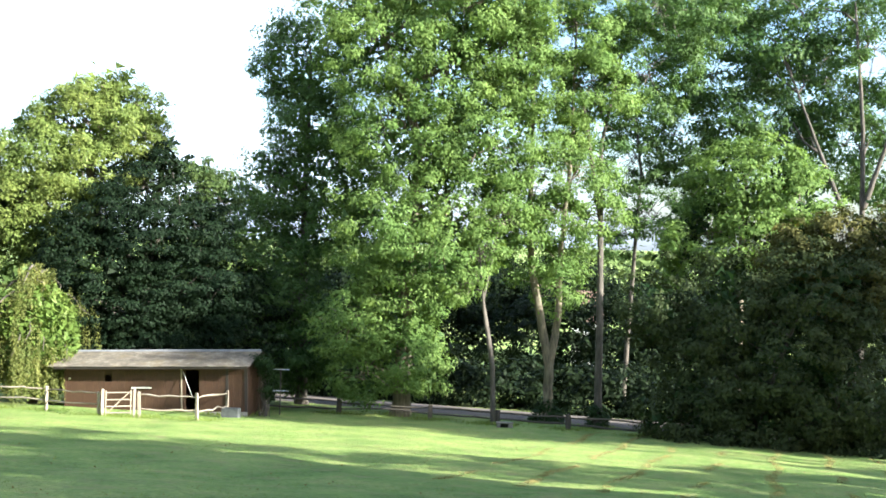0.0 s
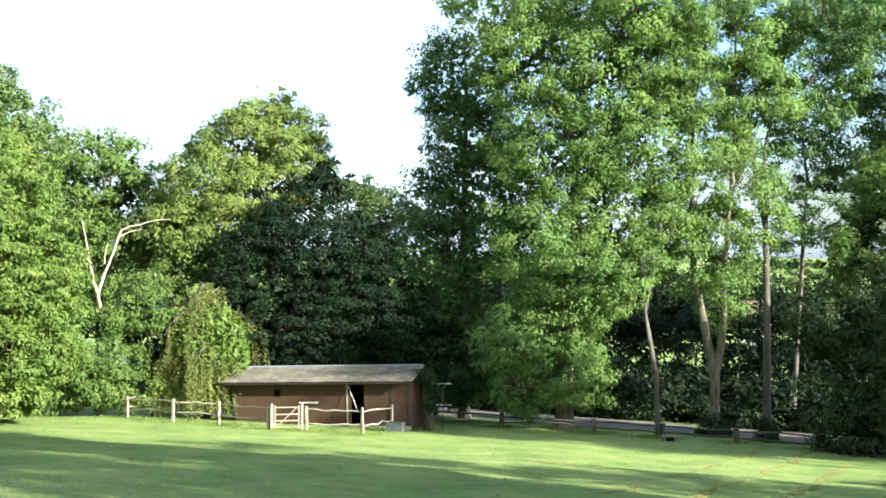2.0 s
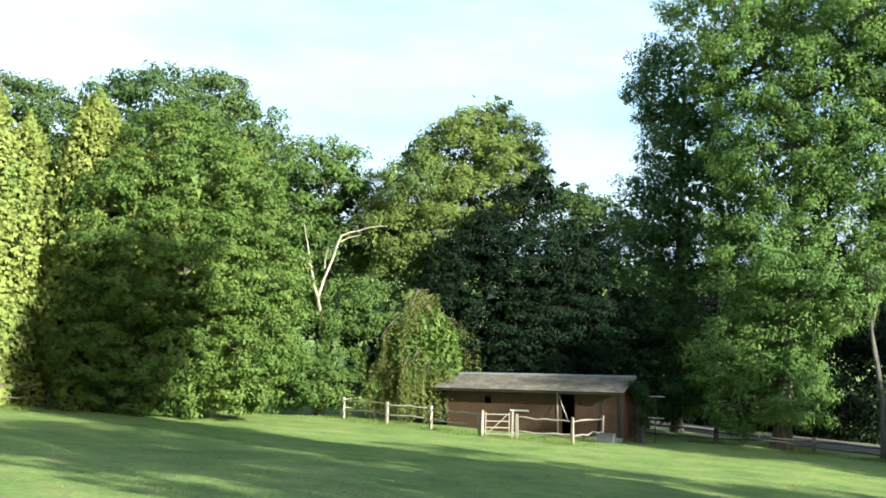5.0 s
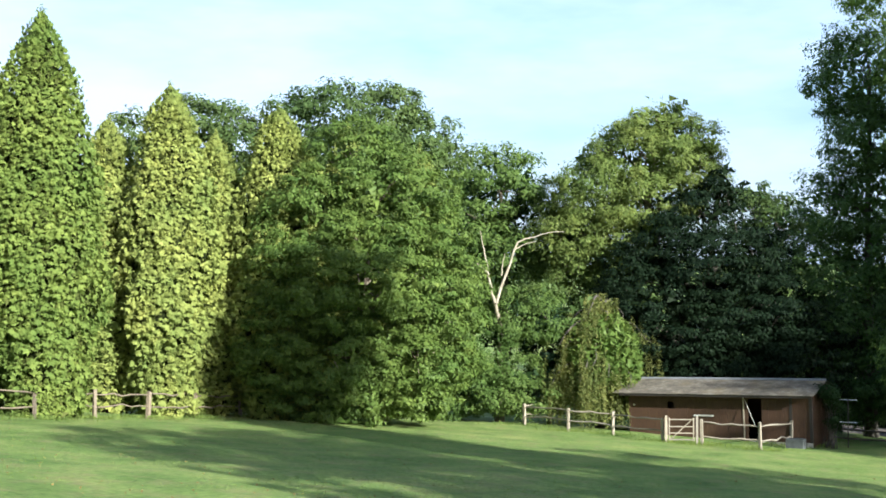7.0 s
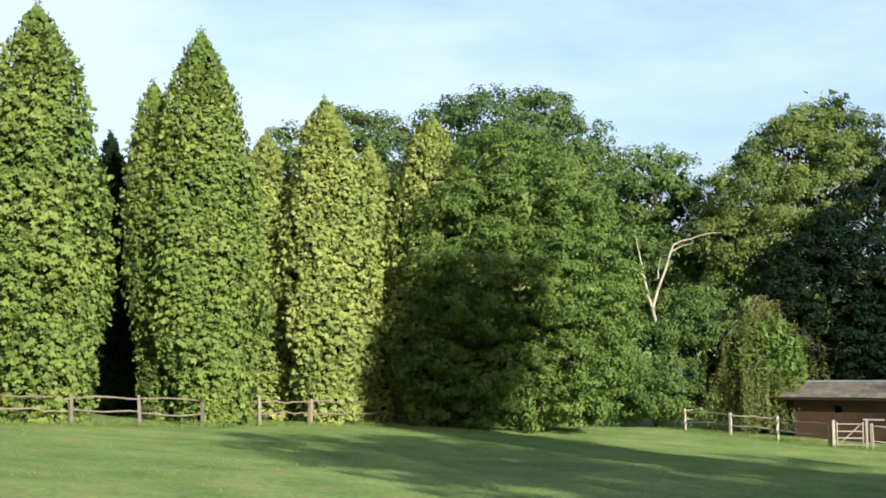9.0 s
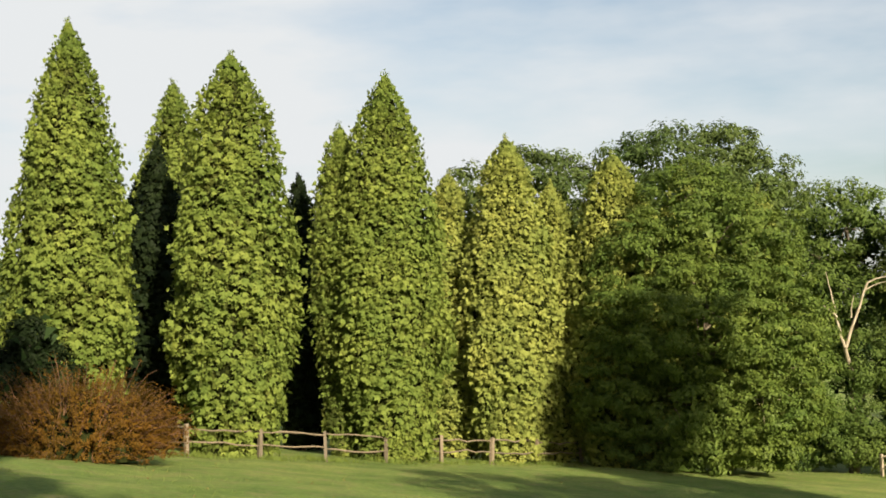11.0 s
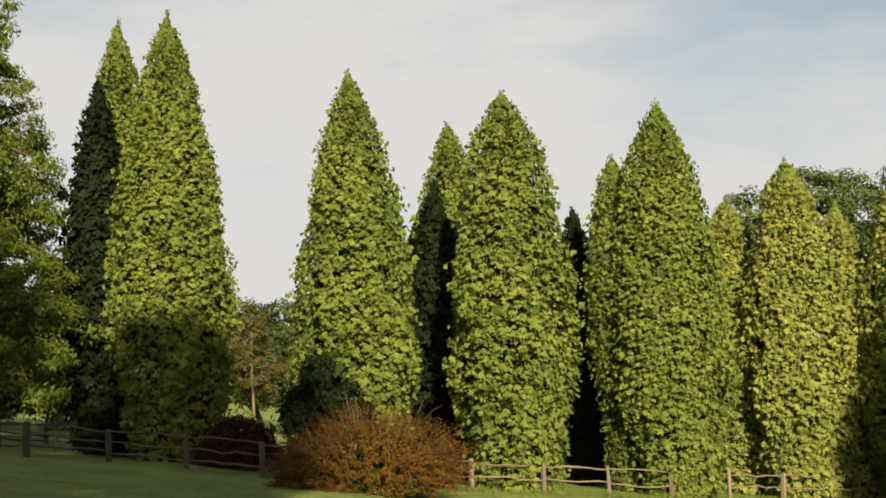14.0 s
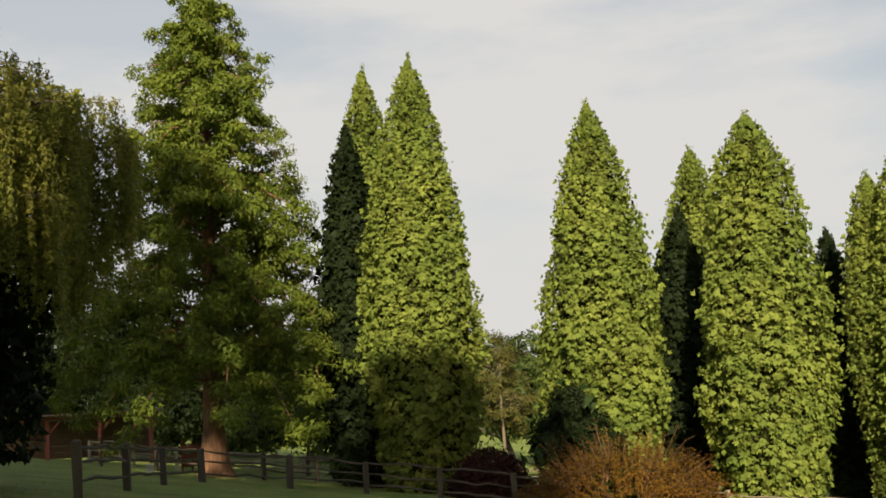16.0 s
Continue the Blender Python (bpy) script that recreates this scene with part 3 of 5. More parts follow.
def post_and_rail(name, label, spots, rails, mat, seed, h=1.05, w=0.115, rail=0.036, heights=None, skip=()):
    """A cleft post-and-rail fence over the given feet: every post and every rail a part."""
    x0, y0 = spots[0]
    z0 = gz(x0, y0)
    thing = tagged(root(name, x0, y0, z0), label, "fence")
    rng = random.Random(seed)
    for k, (x, y) in enumerate(spots):
        hh = (heights[k] if heights else h) * rng.uniform(0.96, 1.05)
        ob = part("post", split_post(hh, w * rng.uniform(0.85, 1.15), seed + k), mat, thing)
        ob.matrix_basis = pose(x - x0, y - y0, gz(x, y) - z0, rng.uniform(-2, 2), rng.uniform(-2, 2), rng.uniform(0, 90))
    for k, ((xa, ya), (xb, yb)) in enumerate(zip(spots, spots[1:])):
        if k in skip:
            continue
        for i, f in enumerate(rails):
            ja, jb = rng.uniform(-0.04, 0.04), rng.uniform(-0.04, 0.04)
            v, q = split_rail((xa - x0, ya - y0, gz(xa, ya) - z0 + f * h + ja), (xb - x0, yb - y0, gz(xb, yb) - z0 + f * h + jb), rail, seed * 7 + k * 5 + i)
            part("rail", grid_mesh("rail", v, q, mat), None, thing)
    return thing


# fence in front of the cypresses
line = [(-15.13 + 1.3335 * k, 38.73 + 2.405 * k) for k in range(-4, 6)]
post_and_rail("cypress_fence", "weathered cleft post-and-rail fence along the cypresses", line, (0.42, 0.86), POST_MID, 11, h=1.02, rail=0.03)
post_and_rail("stub_fence", "short broken end of a cleft timber fence", [line[-1], (-7.3, 51.2)], (0.6,), POST_MID, 14, heights=[1.0, 0.55], h=0.9)
# fence round the left end, its shade put into darker timber
post_and_rail("paddock_fence", "old cleft fence, its deep shade put into darker timber", [at(-57.0, 24.6), at(-54.9, 29.5), at(-53.3, 34.0), at(-51.6, 38.5), at(-47.65, 41.0), at(-44.15, 40.5), at(-40.75, 39.0), at(-37.3, 37.5), at(-33.5, 36.5), at(-29.8, 36.0)], (0.3, 0.62, 0.92), POST_DARK, 23, h=1.05, w=0.16)
post_and_rail("far_paddock_fence", "sunlit pale timber paddock fence far behind", [at(-56.5 + 1.9 * k, 62 + 0.6 * k) for k in range(14)], (0.3, 0.6, 0.92), POST_WOOD, 31, h=1.15, w=0.16, rail=0.06)
post_and_rail("middle_paddock_fence", "dark old timber fence behind the nearer one", [at(-56.0 + 2.4 * k, 50 + 0.3 * k) for k in range(5)], (0.4, 0.9), POST_DARK, 37, h=1.1)
# fence round the shed
yard = [at(3.8, 55.2), at(5.85, 52.8), at(7.92, 52.0), at(10.19, 49.6)]
post_and_rail("yard_fence", "pale cleft timber fence round the shed yard", yard, (0.45, 0.9), POST_WOOD, 41, h=0.98, w=0.1)
post_and_rail("yard_fence", "pale cleft timber fence round the shed yard", [at(11.98, 49.6), at(14.57, 49.0), at(15.93, 53.0)], (0.35, 0.85), POST_WOOD, 43, h=1.05, w=0.1)
post_and_rail("yard_fence", "pale cleft timber fence round the shed yard", [at(3.8, 55.2), at(5.4, 58.0), at(6.9, 60.5)], (0.5, 0.92), POST_WOOD, 47, h=1.0)
# low rails by the lane
lane_posts = [at(az, 57.6 - 0.19 * (az - 17)) for az in (17.0, 21.1, 25.4, 28.6, 31.9, 35.5)]
post_and_rail("lane_fence", "low dark timber fence along the lane", lane_posts, (0.35, 0.8), POST_DARK, 53, h=0.7, w=0.17, rail=0.045)


def field_gate(a, b):
    """The small yard gate: frame, three rails and a brace."""
    xa, ya = a
    xb, yb = b
    z = max(gz(xa, ya), gz(xb, yb))
    L = math.hypot(xb - xa, yb - ya)
    thing = tagged(root("field_gate", xa, ya, z, math.degrees(math.atan2(yb - ya, xb - xa))), "pale grey wooden field gate with a diagonal brace, closed", "gate")
    for x in (0.1, L - 0.16):
        part("gate_stile", box_bm(x, x + 0.045, -0.025, 0.025, 0.05, 1.0, bevel=0.006), POST_WOOD, thing)
    for zz in (0.1, 0.36, 0.62, 0.9):
        part("gate_rail", box_bm(0.1, L - 0.1, -0.018, 0.018, zz, zz + 0.045, bevel=0.006), POST_WOOD, thing)
    v, f = tubes([(np.array([(0.2, 0.04, 0.14), (L - 0.2, 0.04, 0.92)]), np.array([0.022, 0.022]))], 4)
    part("gate_brace", grid_mesh("gate_brace", v, f, POST_WOOD), None, thing)
    for x in (0.0, L):
        ob = part("gate_post", split_post(1.08, 0.1, int(x * 10)), POST_WOOD, thing)
        ob.matrix_basis = pose(x, 0, 0)
    return thing


field_gate(at(10.35, 49.45), at(11.75, 49.55))


# ---------------------------------------------------------------- shed
def board_material():
    m, n, l, p = material("brown_stained_boards")
    a = noise_node(n, l, 5.0, 6.0, 0.65, (6.0, 6.0, 0.7))
    o = n.new("ShaderNodeObjectInfo")
    tone = ramp_node(n, l, o.outputs["Random"], [(0.0, (0.9, 0.9, 0.9)), (1.0, (1.08, 1.06, 1.05))])
    col = mix_node(n, l, ramp_node(n, l, a, [(0.3, (0.034, 0.015, 0.006)), (0.72, (0.074, 0.034, 0.013))]), tone, 1.0, "MULTIPLY")
    col = mix_node(n, l, col, (0.1, 0.056, 0.024), ramp_node(n, l, noise_node(n, l, 0.9, 4.0), [(0.55, (0, 0, 0)), (0.8, (0.5, 0.5, 0.5))]))
    l.new(col, p.inputs["Base Color"])
    p.inputs["Roughness"].default_value = 0.75
    bump_node(n, l, a, 0.4, 0.01, p)
    return m


def roof_material():
    m, n, l, p = material("lichened_fibre_cement")
    a = noise_node(n, l, 2.2, 6.0, 0.7)
    b = noise_node(n, l, 11.0, 4.0, 0.7)
    col = ramp_node(n, l, a, [(0.3, (0.07, 0.055, 0.038)), (0.52, (0.145, 0.12, 0.086)), (0.72, (0.29, 0.255, 0.2))])
    col = mix_node(n, l, col, (0.2, 0.15, 0.07), ramp_node(n, l, noise_node(n, l, 0.8, 5.0), [(0.5, (0, 0, 0)), (0.72, (0.55, 0.55, 0.55))]))
    col = mix_node(n, l, col, ramp_node(n, l, b, [(0.3, (0.75, 0.75, 0.75)), (0.7, (1.15, 1.15, 1.15))]), 1.0, "MULTIPLY")
    l.new(col, p.inputs["Base Color"])
    p.inputs["Roughness"].default_value = 0.9
    return m


def plain(name, col, rough=0.7, var=0.15):
    m, n, l, p = material(name)
    a = noise_node(n, l, 4.0, 5.0, 0.6)
    l.new(ramp_node(n, l, a, [(0.3, tuple(c * (1 - var) for c in col)), (0.7, tuple(c * (1 + var) for c in col))]), p.inputs["Base Color"])
    p.inputs["Roughness"].default_value = rough
    return m


BOARDS, ROOFING = board_material(), roof_material()
# near-black boards: shade of doorway, window hole and eave put into colour
SHADOWY = plain("near_black_boards", (0.03, 0.022, 0.017))
CONCRETE = plain("old_concrete", (0.34, 0.32, 0.28), 0.9)
WHITE_PAINT = plain("off_white_paint", (0.62, 0.58, 0.52))
RIDGE_METAL = plain("dull_ridge_metal", (0.2, 0.2, 0.205), 0.6)
GALV = plain("galvanised_steel", (0.42, 0.43, 0.45), 0.45)


def shed():
    """Timber stable: boarded front with an open doorway and window holes, lean ends, corrugated gable roof."""
    xl, yl = at(8.75, 55.4)
    xr, yr = at(16.88, 52.8)
    L = math.hypot(xr - xl, yr - yl)
    D, z0, EAVE, RIDGE = 3.4, -6.42, 2.3, 2.67
    thing = tagged(root("shed", xl, yl, z0), "long brown timber stable with a grey corrugated roof and open doorway", "shed")
    thing.matrix_basis = pose(xl, yl, z0, 0, 0, math.degrees(math.atan2(yr - yl, xr - xl))) @ pose(0, 0, 0, 0, -2.2, 0)   # it has settled out of level
    n = 27
    door = (L * 17.5 / 27, L * 20.5 / 27)
    holes = [(L * 5.98 / 27, L * 7.02 / 27, 1.5, 1.8)]
    # front: upright boards, cut round the openings
    for k in range(n):
        a, b = k * L / n, (k + 1) * L / n
        m = (a + b) / 2
        if door[0] < m < door[1]:
            part("board", box_bm(a + 0.003, b - 0.003, 0.0, 0.03, 2.0, EAVE), BOARDS, thing)
            continue
        cut = [h for h in holes if h[0] < m < h[1]]
        proud = 0.002 * ((k * 7) % 3)
        spans = [(0.1, cut[0][2]), (cut[0][3], EAVE)] if cut else [(0.1, EAVE)]
        for lo, hi in spans:
            part("board", box_bm(a + 0.0015, b - 0.0015, -proud, 0.03, lo, hi), BOARDS, thing)
    # ends and back
    for x, nm in ((0.0, "end_wall"), (L - 0.04, "end_wall")):
        bm = bmesh.new()
        v = [bm.verts.new((xx, yy, zz)) for xx in (x, x + 0.04) for yy, zz in ((0.03, 0.0), (D, 0.0), (D, EAVE), (D / 2, RIDGE - 0.05), (0.03, EAVE))]
        bm.faces.new(v[:5][::-1])
        bm.faces.new(v[5:])
        for i in range(5):
            bm.faces.new((v[i], v[(i + 1) % 5], v[5 + (i + 1) % 5], v[5 + i]))
        part(nm, bm, BOARDS, thing)
        for j in range(1, 14):
            y = 0.03 + j * D / 14
            hh = EAVE + (RIDGE - 0.1 - EAVE) * (1 - abs(y - D / 2) / (D / 2))
            part("cover_strip", box_bm(x - 0.012 if x == 0 else x + 0.04, x if x == 0 else x + 0.052, y - 0.02, y + 0.02, 0.1, hh), BOARDS, thing)
    part("back_wall", box_bm(0.04, L - 0.04, D - 0.04, D, 0.0, EAVE), BOARDS, thing)
    # inner parts near-black, the doorway's shade in their colour
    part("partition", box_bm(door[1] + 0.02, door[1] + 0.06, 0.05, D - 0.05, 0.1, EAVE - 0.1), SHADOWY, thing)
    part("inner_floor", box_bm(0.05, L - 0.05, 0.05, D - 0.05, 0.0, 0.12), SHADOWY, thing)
    part("plinth", box_bm(-0.05, L + 0.02, -0.06, 0.0, -0.4, 0.2), CONCRETE, thing)
    part("door_apron", box_bm(L * 0.3, L * 0.95, -1.0, -0.07, -0.4, 0.1, bevel=0.02), CONCRETE, thing)
    part("door_jamb", box_bm(door[0] - 0.06, door[0], -0.03, 0.05, 0.1, 2.05), POST_WOOD, thing)
    part("corner_post", box_bm(L - 0.1, L + 0.03, -0.04, 0.06, -0.3, EAVE), SHADOWY, thing, "dark corner post")
    part("corner_post", box_bm(-0.03, 0.06, -0.02, 0.06, -0.3, EAVE), BOARDS, thing)
    part("division_post", box_bm(L * 0.885, L * 0.9, -0.02, 0.0, 0.1, EAVE), SHADOWY, thing)
    # dark board standing for the shade under the eave
    part("eave_shade_board", box_bm(-0.3, L + 0.1, -0.5, -0.47, EAVE - 0.2, EAVE - 0.08), SHADOWY, thing)
    part("shelf_bar", box_bm(L * 0.37, L * 0.48, -0.05, -0.01, 1.2, 1.27, bevel=0.006), WHITE_PAINT, thing, "pale timber bar")
    part("door_bolt", box_bm(0.18, 0.26, -0.02, 0.0, 1.6, 1.68, bevel=0.006), WHITE_PAINT, thing)
    # open door leaf, ajar into the yard, seen as a pale edge with its brace
    v, f = tubes([(np.array([(door[0] + 0.05, -0.05, 1.95), (door[0] + 0.62, -0.55, 0.9)]), np.array([0.014, 0.014]))], 5)
    part("door_stay", grid_mesh("door_stay", v, f, WHITE_PAINT), None, thing, "slanting pale stay")
    # dark sheet behind the window hole, the inner shade in its colour
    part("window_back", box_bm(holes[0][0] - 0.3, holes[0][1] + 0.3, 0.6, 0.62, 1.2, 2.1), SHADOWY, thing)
    # roof: corrugated sheets, a part each
    sheets = 9
    X0, X1 = -0.55, L + 0.22
    sw = (X1 - X0) / sheets
    for side in (0, 1):
        for k in range(sheets):
            xs = np.linspace(X0 + k * sw, X0 + (k + 1) * sw + 0.02, 19)
            wav = 0.004 * np.sin(xs * 2 * np.pi / 0.15)
            ys = (-0.55, D / 2) if side == 0 else (D + 0.3, D / 2)
            zs = (EAVE - 0.09, RIDGE)
            top = [np.column_stack([xs, np.full(19, ys[i]), zs[i] + wav + 0.008 * (k % 2)]) for i in (0, 1)]
            V = np.concatenate(top + [t - np.array([0, 0, 0.012]) for t in top])
            F = [(i, i + 1, 19 + i + 1, 19 + i) for i in range(18)] + [(38 + i, 57 + i, 58 + i, 39 + i) for i in range(18)] + [(i, 38 + i, 39 + i, i + 1) for i in range(18)]
            part("roof_sheet", grid_mesh("roof_sheet", V, F, ROOFING), None, thing)
    v, f = tubes([(np.array([(X0, D / 2, RIDGE + 0.0), (L / 2, D / 2, RIDGE + 0.01), (X1, D / 2, RIDGE + 0.0)]), np.array([0.07, 0.07, 0.07]))], 8)
    part("ridge_cap", grid_mesh("ridge_cap", v, f, RIDGE_METAL, True), None, thing)
    return thing, xl, yl, z0, math.atan2(yr - yl, xr - xl), L


shed()


def ivy(name, label, x, y, z, lobes, seed, mat):
    rng = np.random.default_rng(seed)
    thing = tagged(root(name, x, y, z), label, "climbing plant")
    me, c, w = crown_mesh("leaves", rng, lobes, mat, clump=0.3, fill=1.0, per=36, leaf=0.12, tuck=0.4)
    part("foliage", me, None, thing)
    v, f = tubes([limb(rng, (rng.normal(0, 0.2), rng.normal(0, 0.2), -0.1), p, 0.03, 0.008, 6, 0.1) for p in c[:: max(1, len(c) // 14)]], 5)
    tagged(part("stems", grid_mesh("stems", v, f, BARK_DARK), None, thing), kind="stuff")


ix, iy = at(17.6, 53.6)
ivy("ivy", "dark ivy hanging over the end of the shed", ix, iy, gz(ix, iy), [(-0.1, -0.1, 2.35, 0.42, 0.35), (0.3, 0.8, 2.1, 0.4, 0.5), (0.05, 0.0, 1.4, 0.22, 0.6), (0.6, 1.5, 1.2, 0.4, 0.9)], 71, LEAF_DARK)

# ---------------------------------------------------------------- cypresses
TALL = "tall columnar cypress with tufted yellow-green sprays, sunlit"
cypress("cypress", "tall columnar cypress, sunlit above and shaded below", -41.2, 46.5, 16.1, 2.35, LEAF_CYPRESS, 101, rugged=0.15, gap=0.5, cone=(2.3, 0.78))
cypress("cypress", "dark-sided slender cypress close behind another", -43.45, 51.5, 15.7, 2.05, LEAF_CYPRESS, 102, rugged=0.15, gap=0.5, cone=(2.3, 0.78))
# these two conifers carry their shade in near-black sprays
cypress("cypress", "spiky conifer beside a cypress, shade put into its near-black sprays", -44.35, 49.5, 13.2, 1.5, LEAF_SHADE_BLACK, 117, tuft=0.42, jut=0.8, cone=(2.3, 0.78))
cypress("cypress", "spiky conifer beside a cypress, shade put into its near-black sprays", -28.9, 46.5, 8.2, 1.4, LEAF_SHADE_BLACK, 118, tuft=0.42, jut=0.6, cone=(2.3, 0.78))
cypress("cypress", TALL, -32.75, 41.5, 13.4, 2.2, LEAF_CYPRESS, 103, rugged=0.15, gap=0.5, cone=(2.3, 0.78))
cypress("cypress", "dark-sided slender cypress close behind another", -28.1, 50.0, 10.9, 1.75, LEAF_CYPRESS, 104, rugged=0.15, gap=0.5)
cypress("cypress", TALL, -25.5, 41.2, 12.2, 2.15, LEAF_CYPRESS, 105, rugged=0.15, gap=0.5)
# the shade of the gaps is put into these two trees' colour
cypress("cypress", "narrow cypress in the gap of the row, shade put into its near-black sprays", -22.4, 50.5, 6.6, 1.2, LEAF_SHADE_BLACK, 106, tuft=0.4)
cypress("cypress", "narrow cypress in the gap of the row, shade put into its near-black sprays", -29.2, 57.0, 7.5, 1.9, LEAF_SHADE_BLACK, 116, tuft=0.45)
cypress("cypress", TALL, -20.45, 45.4, 8.9, 1.4, LEAF_CYPRESS, 107, cone=(2.8, 0.67, 0.3))
cypress("cypress", TALL, -18.3, 44.8, 11.2, 2.15, LEAF_CYPRESS, 108)
cypress("cypress", "golden columnar cypress, pale yellow-green", -15.4, 51.5, 6.6, 1.9, LEAF_CYPRESS_GOLD, 109)
cypress("cypress", "golden columnar cypress, pale yellow-green", -12.6, 50.0, 8.2, 2.1, LEAF_CYPRESS_GOLD, 110)
cypress("cypress", "golden columnar cypress, pale yellow-green", -10.6, 52.0, 6.0, 1.8, LEAF_CYPRESS_GOLD, 111)
cypress("cypress", "golden columnar cypress, pale yellow-green", -7.65, 51.2, 7.3, 2.3, LEAF_CYPRESS_GOLD, 112)
cypress("cypress", "golden columnar cypress, pale yellow-green", -6.8, 55.5, 6.1, 2.0, LEAF_CYPRESS_GOLD, 113)
cypress("cypress", "golden cypress tip behind a broad tree", -4.5, 58.0, 6.5, 1.9, LEAF_CYPRESS_GOLD, 114)
cypress("cypress", "golden cypress tip behind a broad tree", -1.1, 59.0, 5.5, 1.7, LEAF_CYPRESS_GOLD, 115)

# ---------------------------------------------------------------- broad trees
MAPLE = [(-3.8, 49.9, 5.7, 2.1, 1.9), (-5.2, 49.7, 3.4, 2.3, 2.1), (-1.9, 50.0, 4.3, 2.6, 2.3), (-3.3, 49.9, 1.3, 4.4, 2.8), (-1.0, 50.0, 0.8, 2.6, 2.8), (-6.1, 49.6, 0.4, 2.1, 2.3), (-6.5, 49.6, -1.9, 1.9, 2.1), (-4.3, 49.8, -2.4, 3.0, 1.9), (-1.0, 50.0, -2.4, 2.6, 1.9), (-5.2, 49.7, -3.8, 1.9, 1.1), (-3.1, 49.9, -4.0, 1.9, 0.9), (-1.0, 50.0, -3.9, 1.6, 0.9), (0.4, 50.0, -0.6, 1.2, 2.3)]
ASH_N = [(2.9, 63.9, 5.6, 2.4, 2.1), (1.1, 64.0, 3.6, 2.1, 2.4), (4.6, 63.8, 3.5, 2.1, 2.1), (2.8, 63.9, 2.1, 3.0, 1.8), (6.1, 63.7, 2.6, 1.8, 1.8)]
HEDGE = [(2.0, 57.0, -2.0, 1.6, 2.4), (1.2, 57.0, -4.1, 1.6, 1.3), (3.3, 56.9, -3.5, 1.3, 1.6), (4.6, 56.8, -0.9, 1.3, 1.3), (3.1, 56.9, -0.9, 1.6, 1.3), (2.3, 57.0, -4.6, 1.9, 0.9), (4.2, 56.8, -4.6, 1.6, 0.9), (0.4, 57.0, -4.6, 1.1, 0.9)]
SHRUB = [(4.8, 57.8, -2.0, 1.1, 1.5), (5.1, 57.8, -3.9, 0.9, 1.2)]
OAK = [(9.6, 59.7, 8.5, 0.8, 1.1), (11.5, 59.4, 8.5, 0.8, 1.2), (8.3, 59.9, 7.3, 0.7, 1.1), (12.8, 59.1, 7.5, 0.7, 1.3), (10.6, 59.6, 8.8, 0.5, 1.1), (7.3, 60.1, 6.6, 0.6, 1.0), (9.6, 59.7, 7.0, 2.3, 2.0), (11.2, 59.4, 7.3, 2.0, 1.7), (7.7, 60.0, 5.4, 2.3, 2.0), (12.3, 59.2, 5.9, 1.4, 1.7), (9.9, 59.7, 4.8, 2.8, 2.0), (7.1, 60.1, 2.9, 2.0, 2.2), (8.8, 59.9, 2.3, 2.2, 2.2), (5.8, 60.2, 3.4, 1.3, 1.7), (6.5, 60.2, 5.4, 1.4, 1.5), (6.3, 60.2, 1.5, 1.3, 1.4)]
SMALL = [(18.7, 73.7, 4.5, 1.8, 1.8), (20.3, 73.2, 3.8, 2.1, 1.8), (18.7, 73.7, -1.7, 2.8, 4.6), (20.9, 73.1, -3.7, 2.1, 3.5)]
FARWOOD = [(-8.1, 94.7, 13.5, 3.6, 2.2), (-4.6, 94.9, 13.1, 3.6, 2.2), (-11.5, 94.3, 13.1, 2.2, 1.8), (-1.5, 95.0, 11.4, 2.7, 2.2), (-16.7, 93.5, 12.5, 2.2, 1.8), (-19.2, 93.0, 12.5, 2.7, 1.8), (-22.9, 92.2, 11.5, 2.7, 1.8), (-6.3, 94.8, 9.4, 6.6, 2.7), (0.7, 95.0, 8.9, 2.7, 1.8), (-14.6, 93.9, 10.6, 3.5, 2.2)]
ASH1 = [(20.4, 58.0, 10.5, 2.9, 2.6), (21.8, 52.7, 10.7, 3.2, 2.7), (20.4, 58.0, 7.4, 2.6, 2.0), (18.9, 58.5, 4.2, 2.0, 2.3), (21.5, 57.6, 4.8, 3.1, 2.6), (22.4, 52.4, 6.8, 2.9, 2.4), (24.7, 51.4, 9.2, 3.2, 2.9), (26.7, 50.4, 6.6, 3.2, 2.9), (21.0, 57.8, 2.2, 2.6, 2.0), (18.9, 58.5, 1.1, 2.3, 2.3), (22.4, 52.4, 2.3, 2.9, 2.4), (24.6, 51.4, 1.0, 2.9, 2.4), (21.1, 53.0, -2.3, 2.1, 1.9), (23.0, 52.2, -0.9, 2.4, 2.1), (21.1, 57.8, -3.5, 2.0, 1.7), (23.5, 51.9, -3.8, 2.1, 1.9), (21.6, 52.8, -4.6, 1.6, 1.3), (25.1, 51.2, 3.4, 2.6, 2.1), (25.6, 50.9, 12.9, 3.5, 2.4), (20.8, 53.1, 13.3, 3.2, 1.6), (27.1, 50.2, 10.5, 2.4, 2.4), (24.1, 51.7, 6.5, 2.4, 2.1), (27.2, 50.1, 2.9, 1.9, 1.9)]
ASH2 = [(28.5, 50.5, 10.2, 3.0, 3.0), (30.3, 49.5, 12.0, 3.3, 2.7), (28.8, 50.3, 4.3, 1.9, 1.9), (30.0, 49.7, 2.9, 1.6, 2.2), (31.0, 49.0, 9.1, 2.4, 2.2), (28.6, 50.4, 1.6, 1.6, 1.6), (30.0, 49.6, -0.3, 1.3, 1.3), (30.8, 49.1, 4.8, 1.8, 2.0), (29.9, 49.7, 5.6, 1.6, 1.9), (31.7, 48.6, 2.7, 1.2, 1.6), (28.4, 50.6, 13.6, 4.1, 2.2)]
